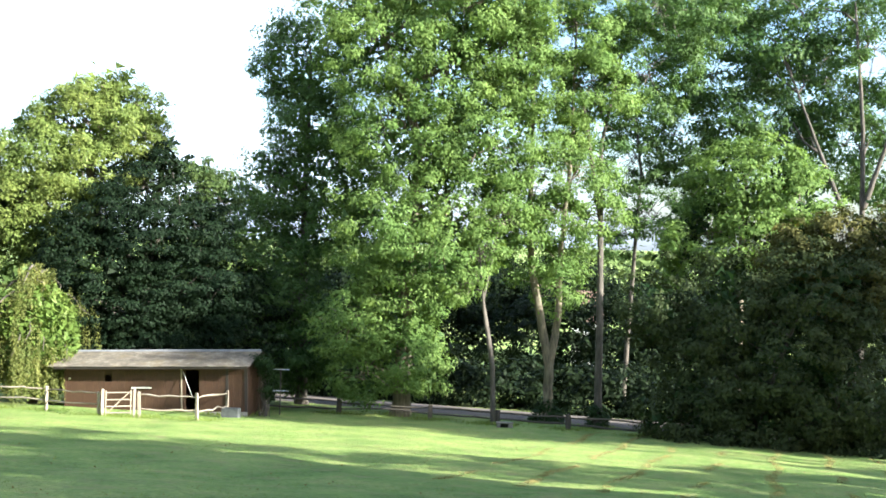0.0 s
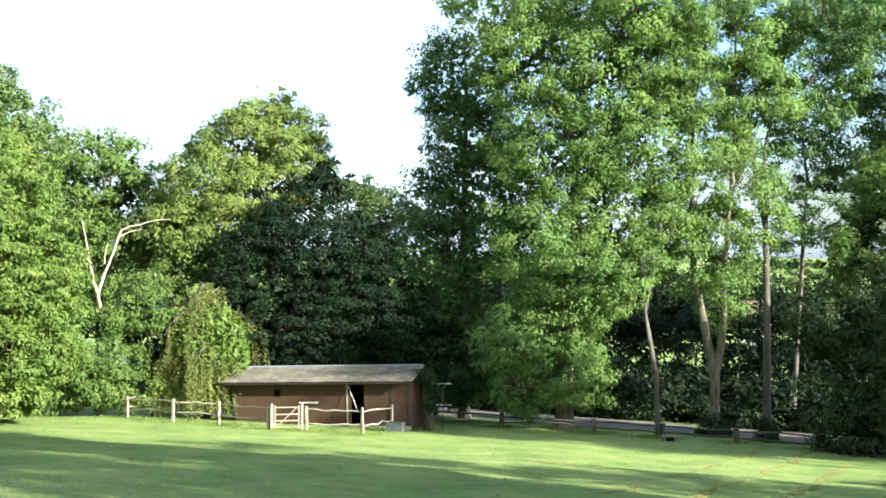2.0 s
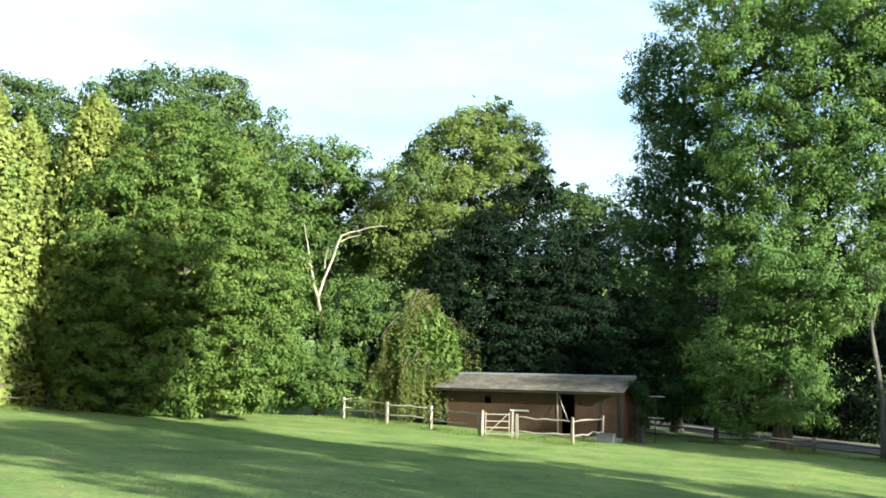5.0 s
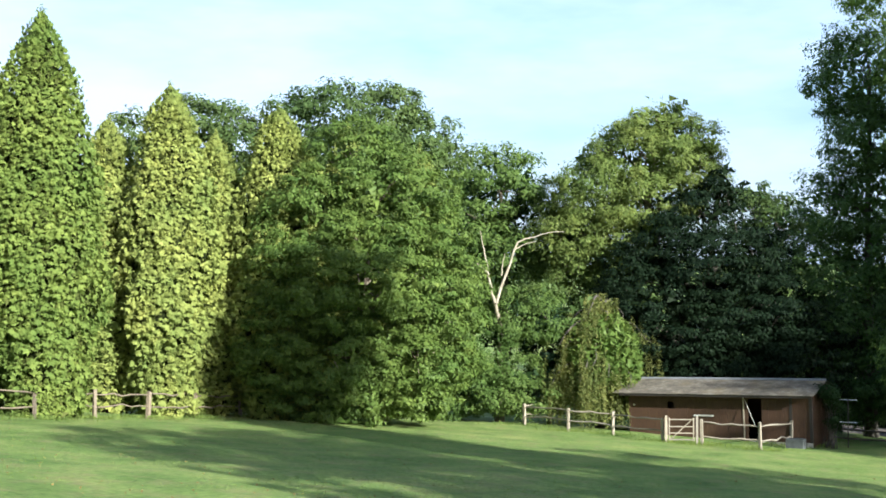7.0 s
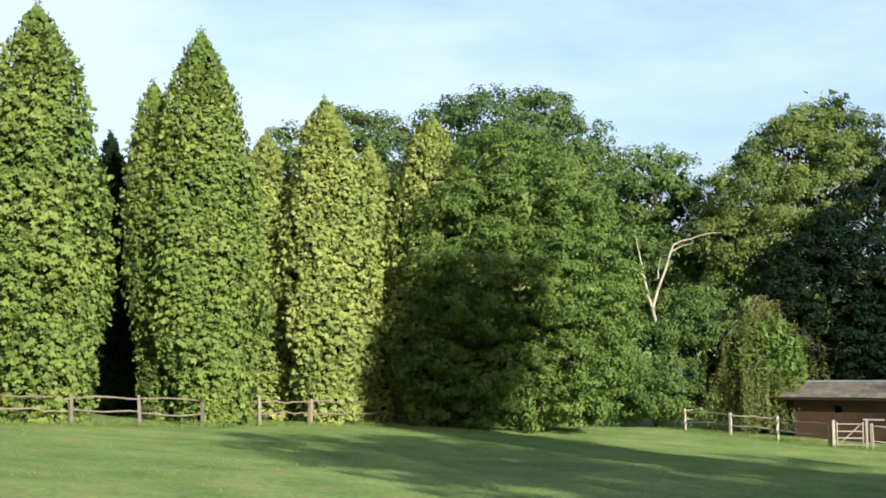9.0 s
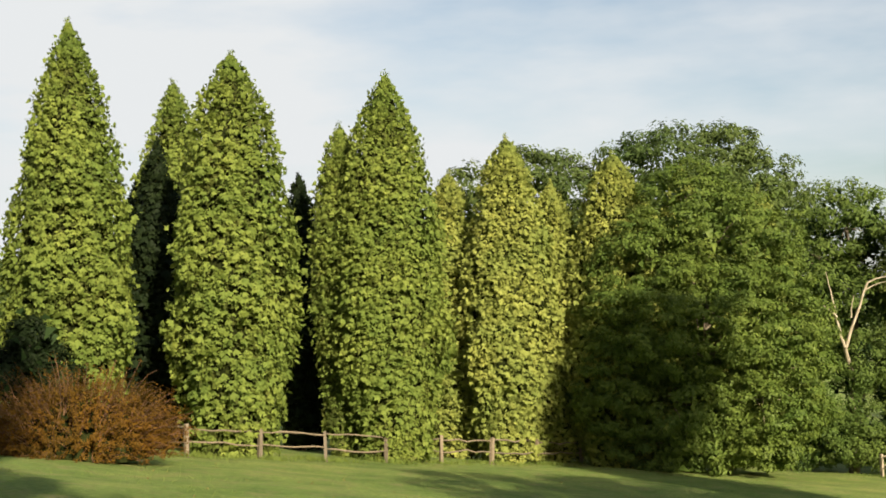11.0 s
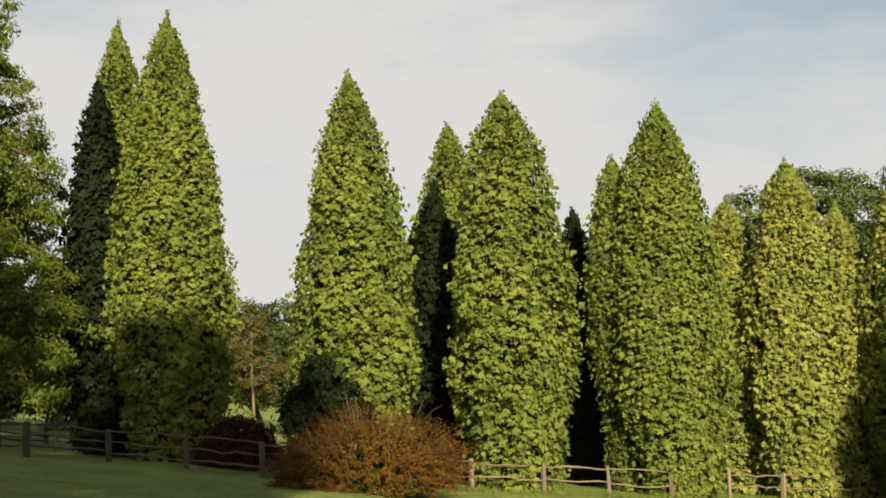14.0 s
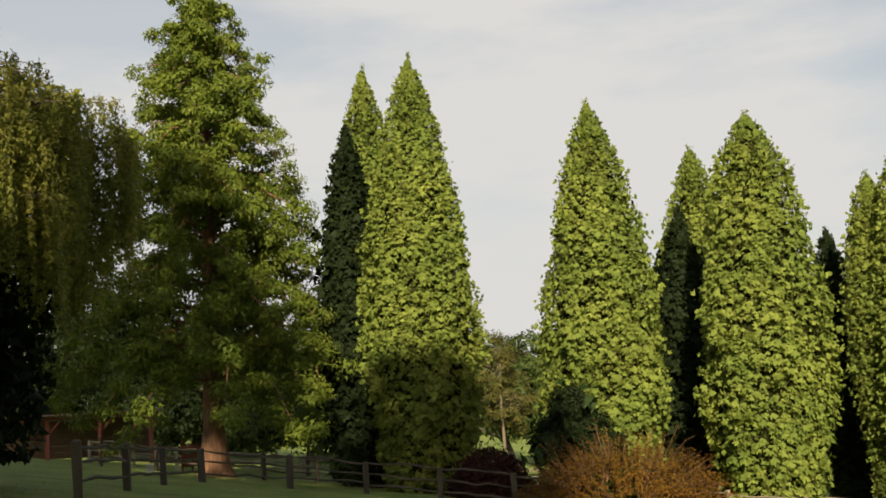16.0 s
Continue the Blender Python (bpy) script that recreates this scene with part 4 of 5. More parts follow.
ASH3 = [(32.5, 50.4, 8.5, 2.2, 2.5), (34.3, 49.2, 10.2, 2.5, 2.5), (34.9, 48.8, 13.2, 4.3, 2.3)]
ASH4 = [(44.7, 56.4, 12.5, 4.1, 3.0), (47.1, 54.4, 13.0, 4.1, 3.0), (43.0, 57.7, 8.3, 2.7, 3.0), (46.0, 55.4, 9.2, 3.7, 2.7), (49.2, 52.6, 11.4, 3.4, 4.0), (44.7, 56.4, 15.7, 5.1, 1.7), (48.2, 53.5, 14.9, 4.4, 2.7), (50.8, 51.0, 12.9, 4.1, 4.1), (50.1, 51.8, 7.9, 3.0, 3.0), (51.3, 50.5, 7.9, 3.0, 3.7), (47.4, 54.2, 8.2, 2.3, 2.0)]
ASH6 = [(40.2, 58.5, 6.6, 2.3, 2.3), (41.2, 57.8, 3.7, 2.0, 2.0), (39.7, 58.9, 2.3, 1.3, 1.6), (42.8, 56.7, 3.4, 2.0, 2.0), (40.4, 58.4, 9.5, 2.3, 2.0)]
ASH5 = [(39.0, 46.9, 5.1, 2.8, 2.0), (37.8, 47.9, 4.5, 1.7, 1.7), (40.6, 45.5, 4.3, 2.0, 1.7), (37.6, 48.0, 2.3, 2.3, 2.0), (39.4, 46.5, 2.3, 2.5, 2.0), (36.6, 48.8, 1.5, 1.4, 1.7)]
DARK = [(36.8, 39.5, -0.3, 2.8, 2.3), (34.2, 41.8, -0.9, 2.3, 2.8), (36.0, 40.2, -2.7, 3.3, 2.8), (33.9, 42.0, -4.3, 2.3, 2.0), (37.3, 39.0, -4.1, 3.0, 2.5), (32.6, 43.0, -3.2, 1.3, 2.5), (31.6, 43.8, -1.0, 1.5, 2.3)]

broadleaf("maple", "broad dense green tree, foliage down to the grass", at(-2.8, 53.5), MAPLE, LEAF_MAPLE, BARK_ASH, 201, 0.28, clump=0.58, fill=0.85, per=86, leaf=0.15, flat=0.5, inner=LEAF_MAPLE)
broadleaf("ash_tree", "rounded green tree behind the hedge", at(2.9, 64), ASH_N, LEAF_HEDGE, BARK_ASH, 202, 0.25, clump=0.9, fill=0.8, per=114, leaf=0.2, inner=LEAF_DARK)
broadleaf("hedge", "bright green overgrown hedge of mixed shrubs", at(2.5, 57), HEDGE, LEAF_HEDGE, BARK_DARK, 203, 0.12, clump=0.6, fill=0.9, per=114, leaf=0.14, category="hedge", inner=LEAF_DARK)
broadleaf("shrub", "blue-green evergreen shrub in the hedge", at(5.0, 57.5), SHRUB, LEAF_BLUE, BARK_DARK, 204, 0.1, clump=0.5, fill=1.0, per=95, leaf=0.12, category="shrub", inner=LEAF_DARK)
broadleaf("oak_tree", "olive-green oak with thin spiky top twigs", at(11.6, 66.5), [(a * 1.015, b * 1.015, EYE + (c - 0.3 - EYE) * 1.015, d, e) for a, b, c, d, e in OAK], LEAF_OAK, BARK_ASH, 205, 0.35, clump=0.7, fill=0.95, per=100, leaf=0.14, twigs=90, inner=LEAF_OAK)
# darker leaf colour stands for the shade on this tree
broadleaf("thorn_tree", "small thin-topped tree, its shade put into darker leaves", at(14.8, 76), SMALL, LEAF_BACK, BARK_DARK, 207, 0.2, clump=0.8, fill=0.7, per=106, leaf=0.22, inner=LEAF_DARK)
# back lobes of the ash, shaded by their darker leaf colour
broadleaf("shaded_tree", "tree close behind the great ash, its shade put into darker leaves", (20.6, 58.6), [b for b in ASH1 if b[1] > 57] + [(19.6, 58.0, -1.5, 2.2, 2.0), (20.2, 57.9, -4.2, 2.2, 1.8), (18.5, 58.6, -2.4, 1.8, 2.2), (18.8, 58.5, -5.0, 1.8, 1.2)], LEAF_ASH_DARKER, BARK_DARK, 222, 0.3, clump=0.8, fill=0.8, per=100, leaf=0.17, twigs=90, inner=LEAF_ASH_DARKER)
broadleaf("ash_tree", "great ash tree with hanging leafy boughs", (23.46, 52.84), [b for b in ASH1 if b[1] < 57], LEAF_ASH, BARK_ASH, 208, 0.42, thin=9.0, clump=0.8, fill=0.78, per=125, leaf=0.16, twigs=160, flat=0.7, inner=LEAF_ASH_DARKER)
broadleaf("ash_tree", "tall ash with a forked pale trunk", (29.98, 50.1), ASH2, LEAF_ASH, BARK_ASH, 209, 0.27, clump=0.75, fill=0.62, per=125, leaf=0.16, flat=0.7, twigs=80,
          stems=[[(29.98, 50.1, -7.2), (29.95, 50.0, -4.2), (29.0, 50.3, 0.5), (28.9, 50.4, 4.0), (29.0, 50.5, 11.0)], [(29.95, 50.0, -4.4), (30.2, 49.7, -1.8), (30.2, 49.6, 1.5), (30.5, 49.4, 6.0), (30.6, 49.4, 12.0)]])
# dark bark here holds the shade on the trunk
broadleaf("ash_tree", "tall slender ash, its bare trunk's shade put into dark bark", (31.54, 48.11), ASH3, LEAF_ASH_DARKER, BARK_DARK, 210, 0.2, clump=0.8, fill=0.5, per=106, leaf=0.19, twigs=60,
          stems=[[(31.54, 48.11, -7.2), (31.7, 48.4, -2.0), (31.9, 48.9, 3.0), (32.3, 49.6, 6.5), (33.5, 49.4, 12.0)], [(31.9, 48.9, 3.0), (31.4, 49.0, 5.5), (31.0, 49.4, 9.0)]])
broadleaf("ash_tree", "tall thin-crowned tree behind the lane", at(44.9, 68.0), ASH4, LEAF_ASH_DARKER, BARK_DARK, 211, 0.22, clump=0.95, fill=0.75, per=76, leaf=0.23, twigs=120,
          stems=[[(*at(44.9, 68.0), -9.0), (*at(44.8, 68.0), 0.0), (*at(44.7, 68.3), 8.0), (*at(44.2, 68.5), 15.0)], [(*at(44.9, 68.0), 1.0), (*at(43.2, 68.0), 6.0), (*at(41.6, 68.5), 11.0)], [(*at(44.8, 68.0), 4.0), (*at(45.6, 68.0), 7.0), (*at(46.5, 68.5), 11.0)]])
broadleaf("ash_tree", "leafy green tree among dark bushes", (38.9, 46.9), ASH5, LEAF_ASH, BARK_ASH, 212, 0.22, clump=0.8, fill=0.7, per=106, leaf=0.2, inner=LEAF_DARK)
broadleaf("thicket", "dark plum-brown thicket in shade", (35.0, 41.0), DARK + [(32.5, 42.0, -5.6, 1.5, 1.2), (34.5, 41.0, -5.8, 1.8, 1.2), (36.8, 39.3, -5.9, 1.9, 1.2), (31.6, 43.0, -5.6, 1.1, 1.1), (38.8, 37.8, -5.5, 1.9, 1.6), (33.2, 41.6, -6.6, 1.8, 0.8), (35.6, 40.0, -6.6, 2.0, 0.8), (38.0, 38.2, -6.6, 2.0, 0.8)], LEAF_PLUM, BARK_DARK, 213, 0.15, clump=0.7, fill=0.75, per=70, leaf=0.18, category="bush", inner=LEAF_DARK)

broadleaf("ash_tree", "thin open-crowned tree beyond the lane", (40.0, 58.5), ASH6, LEAF_ASH_DARKER, BARK_DARK, 215, 0.16, clump=0.8, fill=0.4, per=83, leaf=0.2, twigs=120)

def cluster(r, spots):
    return [(*at(az, r), EYE + r * math.tan(radians(el)), rx, rz) for az, el, rx, rz in spots]


# the shadowed foliage stands here as a separate near-black crown
broadleaf("shaded_crown", "spreading foliage behind the shed, the ash's shadow put into near-black leaves", at(12.0, 61.5), cluster(59.5, [(11.9, 2.0, 1.6, 1.6), (10.3, 0.95, 1.7, 1.5), (12.4, -0.1, 2.4, 2.2), (9.7, -1.4, 2.4, 1.8), (8.7, -0.4, 1.3, 1.4), (11.1, -3.3, 3.0, 1.8), (8.4, -3.3, 1.6, 1.6), (13.7, -2.5, 2.6, 2.4), (14.3, 0.2, 1.8, 1.8), (15.3, -2.5, 2.4, 2.4), (12.9, 3.2, 0.9, 1.0), (16.4, -4.1, 2.5, 2.0), (8.9, -4.6, 2.0, 1.4), (12.4, -4.9, 3.0, 1.4)]), LEAF_SHADED_CROWN, BARK_DARK, 206, 0.35, clump=0.75, fill=1.1, per=85, leaf=0.15, flat=0.45, inner=LEAF_SHADE_BLACK)
broadleaf("sapling", "thin russet sapling behind the fence", at(-37.6, 57.0), cluster(57.0, [(-37.9, 1.2, 1.1, 1.3), (-37.3, -0.2, 1.3, 1.4), (-38.4, -0.3, 1.0, 1.3), (-37.6, 2.0, 0.7, 0.9)]), LEAF_RUSSET, BARK_ASH, 216, 0.1, clump=0.5, fill=0.6, per=60, leaf=0.15, twigs=60)
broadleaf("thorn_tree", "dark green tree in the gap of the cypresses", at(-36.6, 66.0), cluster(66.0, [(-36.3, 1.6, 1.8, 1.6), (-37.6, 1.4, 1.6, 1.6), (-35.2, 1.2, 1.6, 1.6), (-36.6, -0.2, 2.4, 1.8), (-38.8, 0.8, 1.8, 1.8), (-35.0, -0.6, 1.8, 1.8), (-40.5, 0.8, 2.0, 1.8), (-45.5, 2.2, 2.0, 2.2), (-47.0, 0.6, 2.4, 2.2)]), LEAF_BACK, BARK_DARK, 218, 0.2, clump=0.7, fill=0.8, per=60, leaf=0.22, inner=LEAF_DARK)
broadleaf("laurel", "dark evergreen shrub in front of a cypress", at(-34.7, 38.6), cluster(38.6, [(-34.4, -1.1, 0.8, 0.9), (-33.5, -2.2, 0.8, 0.8), (-35.2, -2.3, 0.8, 0.9), (-34.3, -3.0, 1.1, 0.8)]), LEAF_SHADE_BLACK, BARK_DARK, 217, 0.1, clump=0.4, fill=0.9, per=80, leaf=0.13, category="shrub", inner=LEAF_DARK)

broadleaf("hawthorn", "brown-topped hawthorn above the dark thicket", at(44.3, 55.5), cluster(55.5, [(44.0, 0.6, 1.7, 1.3), (45.8, 0.4, 1.6, 1.5), (42.4, 0.2, 1.5, 1.3), (47.5, 1.0, 1.9, 1.7), (44.6, -1.2, 2.2, 1.6), (47.0, -1.5, 2.4, 2.0), (41.4, -1.2, 1.4, 1.5)]), LEAF_RUSSET, BARK_ASH, 219, 0.2, clump=0.6, fill=0.8, per=62, leaf=0.19, twigs=90, inner=LEAF_DARK)

# added tree: black shade between birch and redwood put into its leaves
broadleaf("backdrop_tree", "added tree behind the pens, near-black for the deep shade there", at(-55.0, 80.0), [(x, y, z, rx * 1.35, rz * 1.35) for x, y, z, rx, rz in cluster(80.0, [(-56.5, 4.0, 2.4, 2.6), (-54.5, 3.0, 2.2, 2.4), (-58.0, 1.5, 2.6, 2.6), (-56.0, 0.8, 2.6, 2.4), (-53.6, 0.6, 2.2, 2.2), (-59.5, 3.5, 2.4, 2.8), (-48.5, 1.2, 2.0, 2.2), (-51.5, 0.8, 2.2, 2.2), (-61.5, 1.8, 2.6, 3.0), (-50.0, 2.5, 2.2, 2.2), (-57.5, 6.0, 2.4, 2.4), (-59.2, 6.4, 2.4, 2.4), (-60.8, 5.0, 2.4, 2.4)])], LEAF_SHADE_BLACK, BARK_DARK, 220, 0.25, clump=0.9, fill=0.8, per=42, leaf=0.3, inner=LEAF_DARK)

# added shrub, dark where the field beyond should be dim
broadleaf("shrub", "dark shrub added beyond the far paddock fence to dim the field", at(-46.8, 73.0), cluster(73.0, [(-45.3, -1.0, 1.7, 1.1), (-46.6, -0.7, 1.8, 1.3), (-48.0, -0.9, 1.8, 1.2), (-49.4, -0.8, 1.8, 1.3), (-44.0, -0.9, 1.7, 1.2)]), LEAF_BACK, BARK_DARK, 221, 0.12, clump=0.7, fill=0.8, per=50, leaf=0.22, category="shrub", inner=LEAF_DARK)

# slim leaning tree beside the fork
broadleaf("ash_tree", "slim leaning ash with a pale scar", (26.42, 48.86), [(25.8, 49.0, 1.0, 1.0, 0.9), (26.8, 49.2, 2.8, 1.1, 1.0), (24.9, 49.4, -0.4, 0.9, 0.8)], LEAF_ASH, BARK_DARK, 214, 0.14, clump=0.6, fill=0.5, per=76, leaf=0.16,
          stems=[[(26.42, 48.86, -7.0), (26.3, 48.9, -4.0), (25.9, 49.0, -1.8), (25.6, 49.2, 1.6)], [(26.3, 48.9, -3.8), (26.0, 49.4, -1.0), (26.6, 49.2, 2.4)]])

for label, px, py, w, h, seed in (("dark ivy and nettles round the foot of the forked ash", 29.98, 50.1, 0.75, 0.55, 72), ("dark nettles round the foot of the slender ash", 31.54, 48.11, 0.5, 0.5, 73)):
    ivy("nettle_clump", label, px, py, gz(px, py), [(0.0, -0.1, 0.3, w, h), (-0.5 * w, -0.2, 0.2, 0.7 * w, 0.7 * h), (0.6 * w, 0.0, 0.2, 0.6 * w, 0.8 * h), (0.0, 0.0, 0.9 * h + 0.3, 0.35, 0.4)], seed, LEAF_DARK)

# dead bleached tree in the hedge
rng = np.random.default_rng(5)
dx, dy = at(2.75, 57.4)
dead = tagged(root("dead_tree", dx, dy, gz(dx, dy)), "bleached dead forked tree standing in the hedge", "tree")


def spot(az, el, r):
    x, y = at(az, r)
    return x - dx, y - dy, EYE + r * math.tan(radians(el)) - gz(dx, dy)


dv, df = tubes([limb(rng, (0, 0, -0.3), spot(2.75, -3.3, 56.6), 0.14, 0.12), limb(rng, spot(2.75, -3.3, 56.6), spot(2.45, -1.9, 55.4), 0.12, 0.085, 5, 0.03), limb(rng, spot(2.45, -1.9, 55.4), spot(2.05, -0.3, 55.2), 0.075, 0.055), limb(rng, spot(2.1, -0.3, 55.2), spot(1.75, 1.5, 55.2), 0.045, 0.012),
                limb(rng, spot(2.5, -1.9, 55.4), spot(3.5, 0.95, 55.2), 0.075, 0.045), limb(rng, spot(3.5, 0.95, 55.2), spot(5.7, 1.45, 55.2), 0.04, 0.012, sag=0.08), limb(rng, spot(3.3, 0.6, 55.2), spot(4.4, 1.0, 55.2), 0.04, 0.012, sag=0.06),
                limb(rng, spot(2.2, -0.6, 55.2), spot(1.2, 0.4, 55.2), 0.05, 0.012), limb(rng, spot(2.75, -0.6, 55.2), spot(2.9, 0.4, 55.2), 0.04, 0.012)], 7)
part("trunk", grid_mesh("trunk", dv, df, BARK_PALE, True), None, dead)

# weeping willow by the shed, weeping birch close by, dawn redwood
wx, wy = at(7.35, 57.2)
weeping("willow_tree", "small weeping willow, yellow-green with russet tips", wx, wy, EYE + 57.2 * math.tan(radians(-1.6)) - gz(wx, wy), 2.8, LEAF_WILLOW, BARK_DARK, 301, strands=760, leaf=0.1, drop=(0.4, 1.1), inner=LEAF_MAPLE)


def weeping_birch(x, y, face, seed):
    """A big weeping birch: limbs end in mounds, and tresses of fine shoots hang from every mound."""
    rng = np.random.default_rng(seed)
    z = gz(x, y)
    thing = tagged(root("weeping_birch", x, y, z, face), "large weeping birch with yellowing hanging shoots", "tree")
    up = EYE - z
    # mounds: across, away, top above the eye, spread, longest shoot
    mounds = [(0.4, 0.4, 8.3, 2.0, 2.6), (1.7, -0.5, 7.2, 1.3, 2.4), (3.3, -0.2, 6.55, 1.0, 3.0), (4.0, 0.3, 5.9, 0.7, 3.2), (2.4, -1.5, 6.3, 1.0, 2.6), (1.0, -2.2, 5.9, 1.3, 2.6), (3.0, -1.5, 4.6, 0.8, 2.6), (1.9, -2.5, 4.3, 0.9, 2.2),
              (0.2, -3.0, 4.2, 1.3, 2.4), (3.7, 0.8, 4.9, 0.9, 3.4), (2.6, 1.4, 6.2, 1.4, 4.0), (-1.6, -1.2, 7.0, 1.6, 2.6), (-2.6, 0.8, 6.2, 1.6, 3.0), (-1.8, -2.6, 5.0, 1.5, 2.6), (0.4, 2.4, 6.4, 1.6, 3.4)]
    trunk = limb(rng, (0, 0, -0.3), (0.1, 0.1, up + 7.4), 0.42, 0.06, 10, 0.03)
    arms, Q = [], []
    for mx, my, mz, spread, drop in mounds:
        t = np.linspace(0, 1, 9)
        foot = up + mz * 0.55
        P = np.stack([mx * t, my * t, foot + (up + mz - 0.35 - foot) * np.sin(t * np.pi * 0.5)], 1)
        P[1:-1] += rng.normal(0, 0.06, (7, 3))
        arms.append((P, np.linspace(0.11, 0.03, 9)))
        bundles = int(12 * spread ** 1.3) + 7
        for b in range(bundles):
            a, q = rng.uniform(0, 6.28), spread * math.sqrt(rng.uniform(0, 1))
            o = np.array([mx + q * math.cos(a), my + q * math.sin(a), up + mz - 0.55 * spread * (q / spread) ** 2.2 + rng.normal(0, 0.1)])
            ln = drop * rng.uniform(0.45, 1.0)
            arms.append((np.stack([np.linspace(P[-1][k], o[k], 4) + (0.12 * np.sin(np.linspace(0, 3.14, 4)) if k == 2 else 0) for k in range(3)], 1), np.linspace(0.02, 0.006, 4)))
            for s in range(8):
                l1 = ln * rng.uniform(0.6, 1.05)
                n = int(l1 / 0.034) + 6
                w = rng.uniform(0, 1, n)
                sx, sy = rng.normal(0, 0.1, 2)
                px = o[0] + sx + 0.05 * math.cos(a) * l1 * np.sqrt(w) + rng.normal(0, 0.035, n)
                py = o[1] + sy + 0.05 * math.sin(a) * l1 * np.sqrt(w) + rng.normal(0, 0.035, n)
                pp = np.stack([px, py, o[2] + rng.normal(0, 0.05) + 0.06 - l1 * w], 1)
                L = rng.uniform(0.055, 0.12, n)
                Q.append(leaf_blades(pp, rng.normal(0, 0.7, (n, 3)) + np.array([0.5 * math.cos(a), 0.5 * math.sin(a) - 0.3, 0.5]), rng.normal(0, 0.5, (n, 3)) - np.array([0, 0, 1.0]), L, L * 0.6))
    v, f = tubes([trunk], 10)
    part("trunk", grid_mesh("trunk", v, f, BARK_DARK, True), None, thing)
    v, f = tubes(arms, 5)
    tagged(part("branchwork", grid_mesh("branchwork", v, f, BARK_DARK, True), None, thing), kind="stuff")
    part("crown", leaf_mesh("crown", np.concatenate(Q), LEAF_BIRCH), None, thing)
    # inner leaves near-black: the crown's deep shade put into colour
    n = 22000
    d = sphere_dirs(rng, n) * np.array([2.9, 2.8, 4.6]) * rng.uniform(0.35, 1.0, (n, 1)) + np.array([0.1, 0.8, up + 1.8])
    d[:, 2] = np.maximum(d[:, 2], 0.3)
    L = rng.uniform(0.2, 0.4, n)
    part("inner_leaves", leaf_mesh("inner_leaves", leaf_blades(d, sphere_dirs(rng, n), sphere_dirs(rng, n) - np.array([0, 0, 0.5]), L, L * 0.5), LEAF_SHADE_BLACK), None, thing)


weeping_birch(*at(-64.5, 25.0), 64.5, 302)


def dawn_redwood(x, y, top, radius, seed):
    rng = np.random.default_rng(seed)
    z = gz(x, y)
    h = top - z
    thing = tagged(root("dawn_redwood", x, y, z), "conical dawn redwood with feathery drooping tiers and red trunk", "conifer tree")
    paths = [(np.array([[0, 0, -0.3], [0, 0, 0.4], [0, 0, 2.0], [0.1, 0, h * 0.5], [0, 0, h * 0.98]]), np.array([1.0, 0.62, 0.42, 0.26, 0.03]))]
    Q = []
    n = 146
    for k in range(n):
        u = 0.17 + 0.82 * (k / n) ** 0.9
        a = k * 2.399 + rng.normal(0, 0.25)
        reach = radius * ((1 - u) ** 0.56 + 0.02) * rng.uniform(0.8, 1.0) * (1.0 + 0.35 * max(0.0, 0.4 - u) / 0.27)
        t = np.linspace(0, 1, 7)
        P = np.stack([np.cos(a) * reach * t, np.sin(a) * reach * t, u * h + 0.18 * reach * np.sin(np.pi * t * 0.7) - (0.3 + 0.15 * (1 - u)) * reach * t ** 2], 1)
        P[1:] += rng.normal(0, 0.04 * reach, (6, 3))
        paths.append((P, np.linspace(0.03 + 0.012 * reach, 0.01, 7)))
        # feathery clumps along the bough, hanging a little
        m = max(4, int(2.7 * reach))
        w = np.linspace(0.25, 1.0, m) + rng.normal(0, 0.06, m)
        c = np.stack([np.interp(w, t, P[:, i]) for i in range(3)], 1) + rng.normal(0, 0.22, (m, 3))
        size = rng.uniform(0.42, 0.78, (m, 1, 1)) * (0.75 + 0.07 * reach)
        q = 120
        d = unit(sphere_dirs(rng, m * q).reshape(m, q, 3) + np.array([0.3 * np.cos(a), 0.3 * np.sin(a), 0.15]))
        pp = c[:, None] + d * size * rng.uniform(0.3, 1.0, (m, q, 1)) * np.array([1.0, 1.0, 0.62])
        pp[..., 2] -= 0.25 * size[..., 0] * rng.uniform(0, 1, (m, q)) ** 2
        N = m * q
        L = rng.uniform(0.12, 0.26, N)
        Q.append(leaf_blades(pp.reshape(-1, 3), (d + rng.normal(0, 0.45, (m, q, 3)) + np.array([0, 0, 0.4])).reshape(-1, 3), (d + rng.normal(0, 0.4, (m, q, 3)) - np.array([0, 0, 0.5])).reshape(-1, 3), L, L * 0.5))
    v, f = tubes(paths[:1], 10)
    part("trunk", grid_mesh("trunk", v, f, BARK_RED, True), None, thing)
    v, f = tubes(paths[1:], 5)
    tagged(part("branchwork", grid_mesh("branchwork", v, f, BARK_RED, True), None, thing), kind="stuff")
    part("crown", leaf_mesh("crown", np.concatenate(Q), LEAF_META), None, thing)


mx_, my_ = at(-51.0, 50.0)
dawn_redwood(mx_, my_, EYE + 50 * math.tan(radians(19.2)), 6.6, 303)


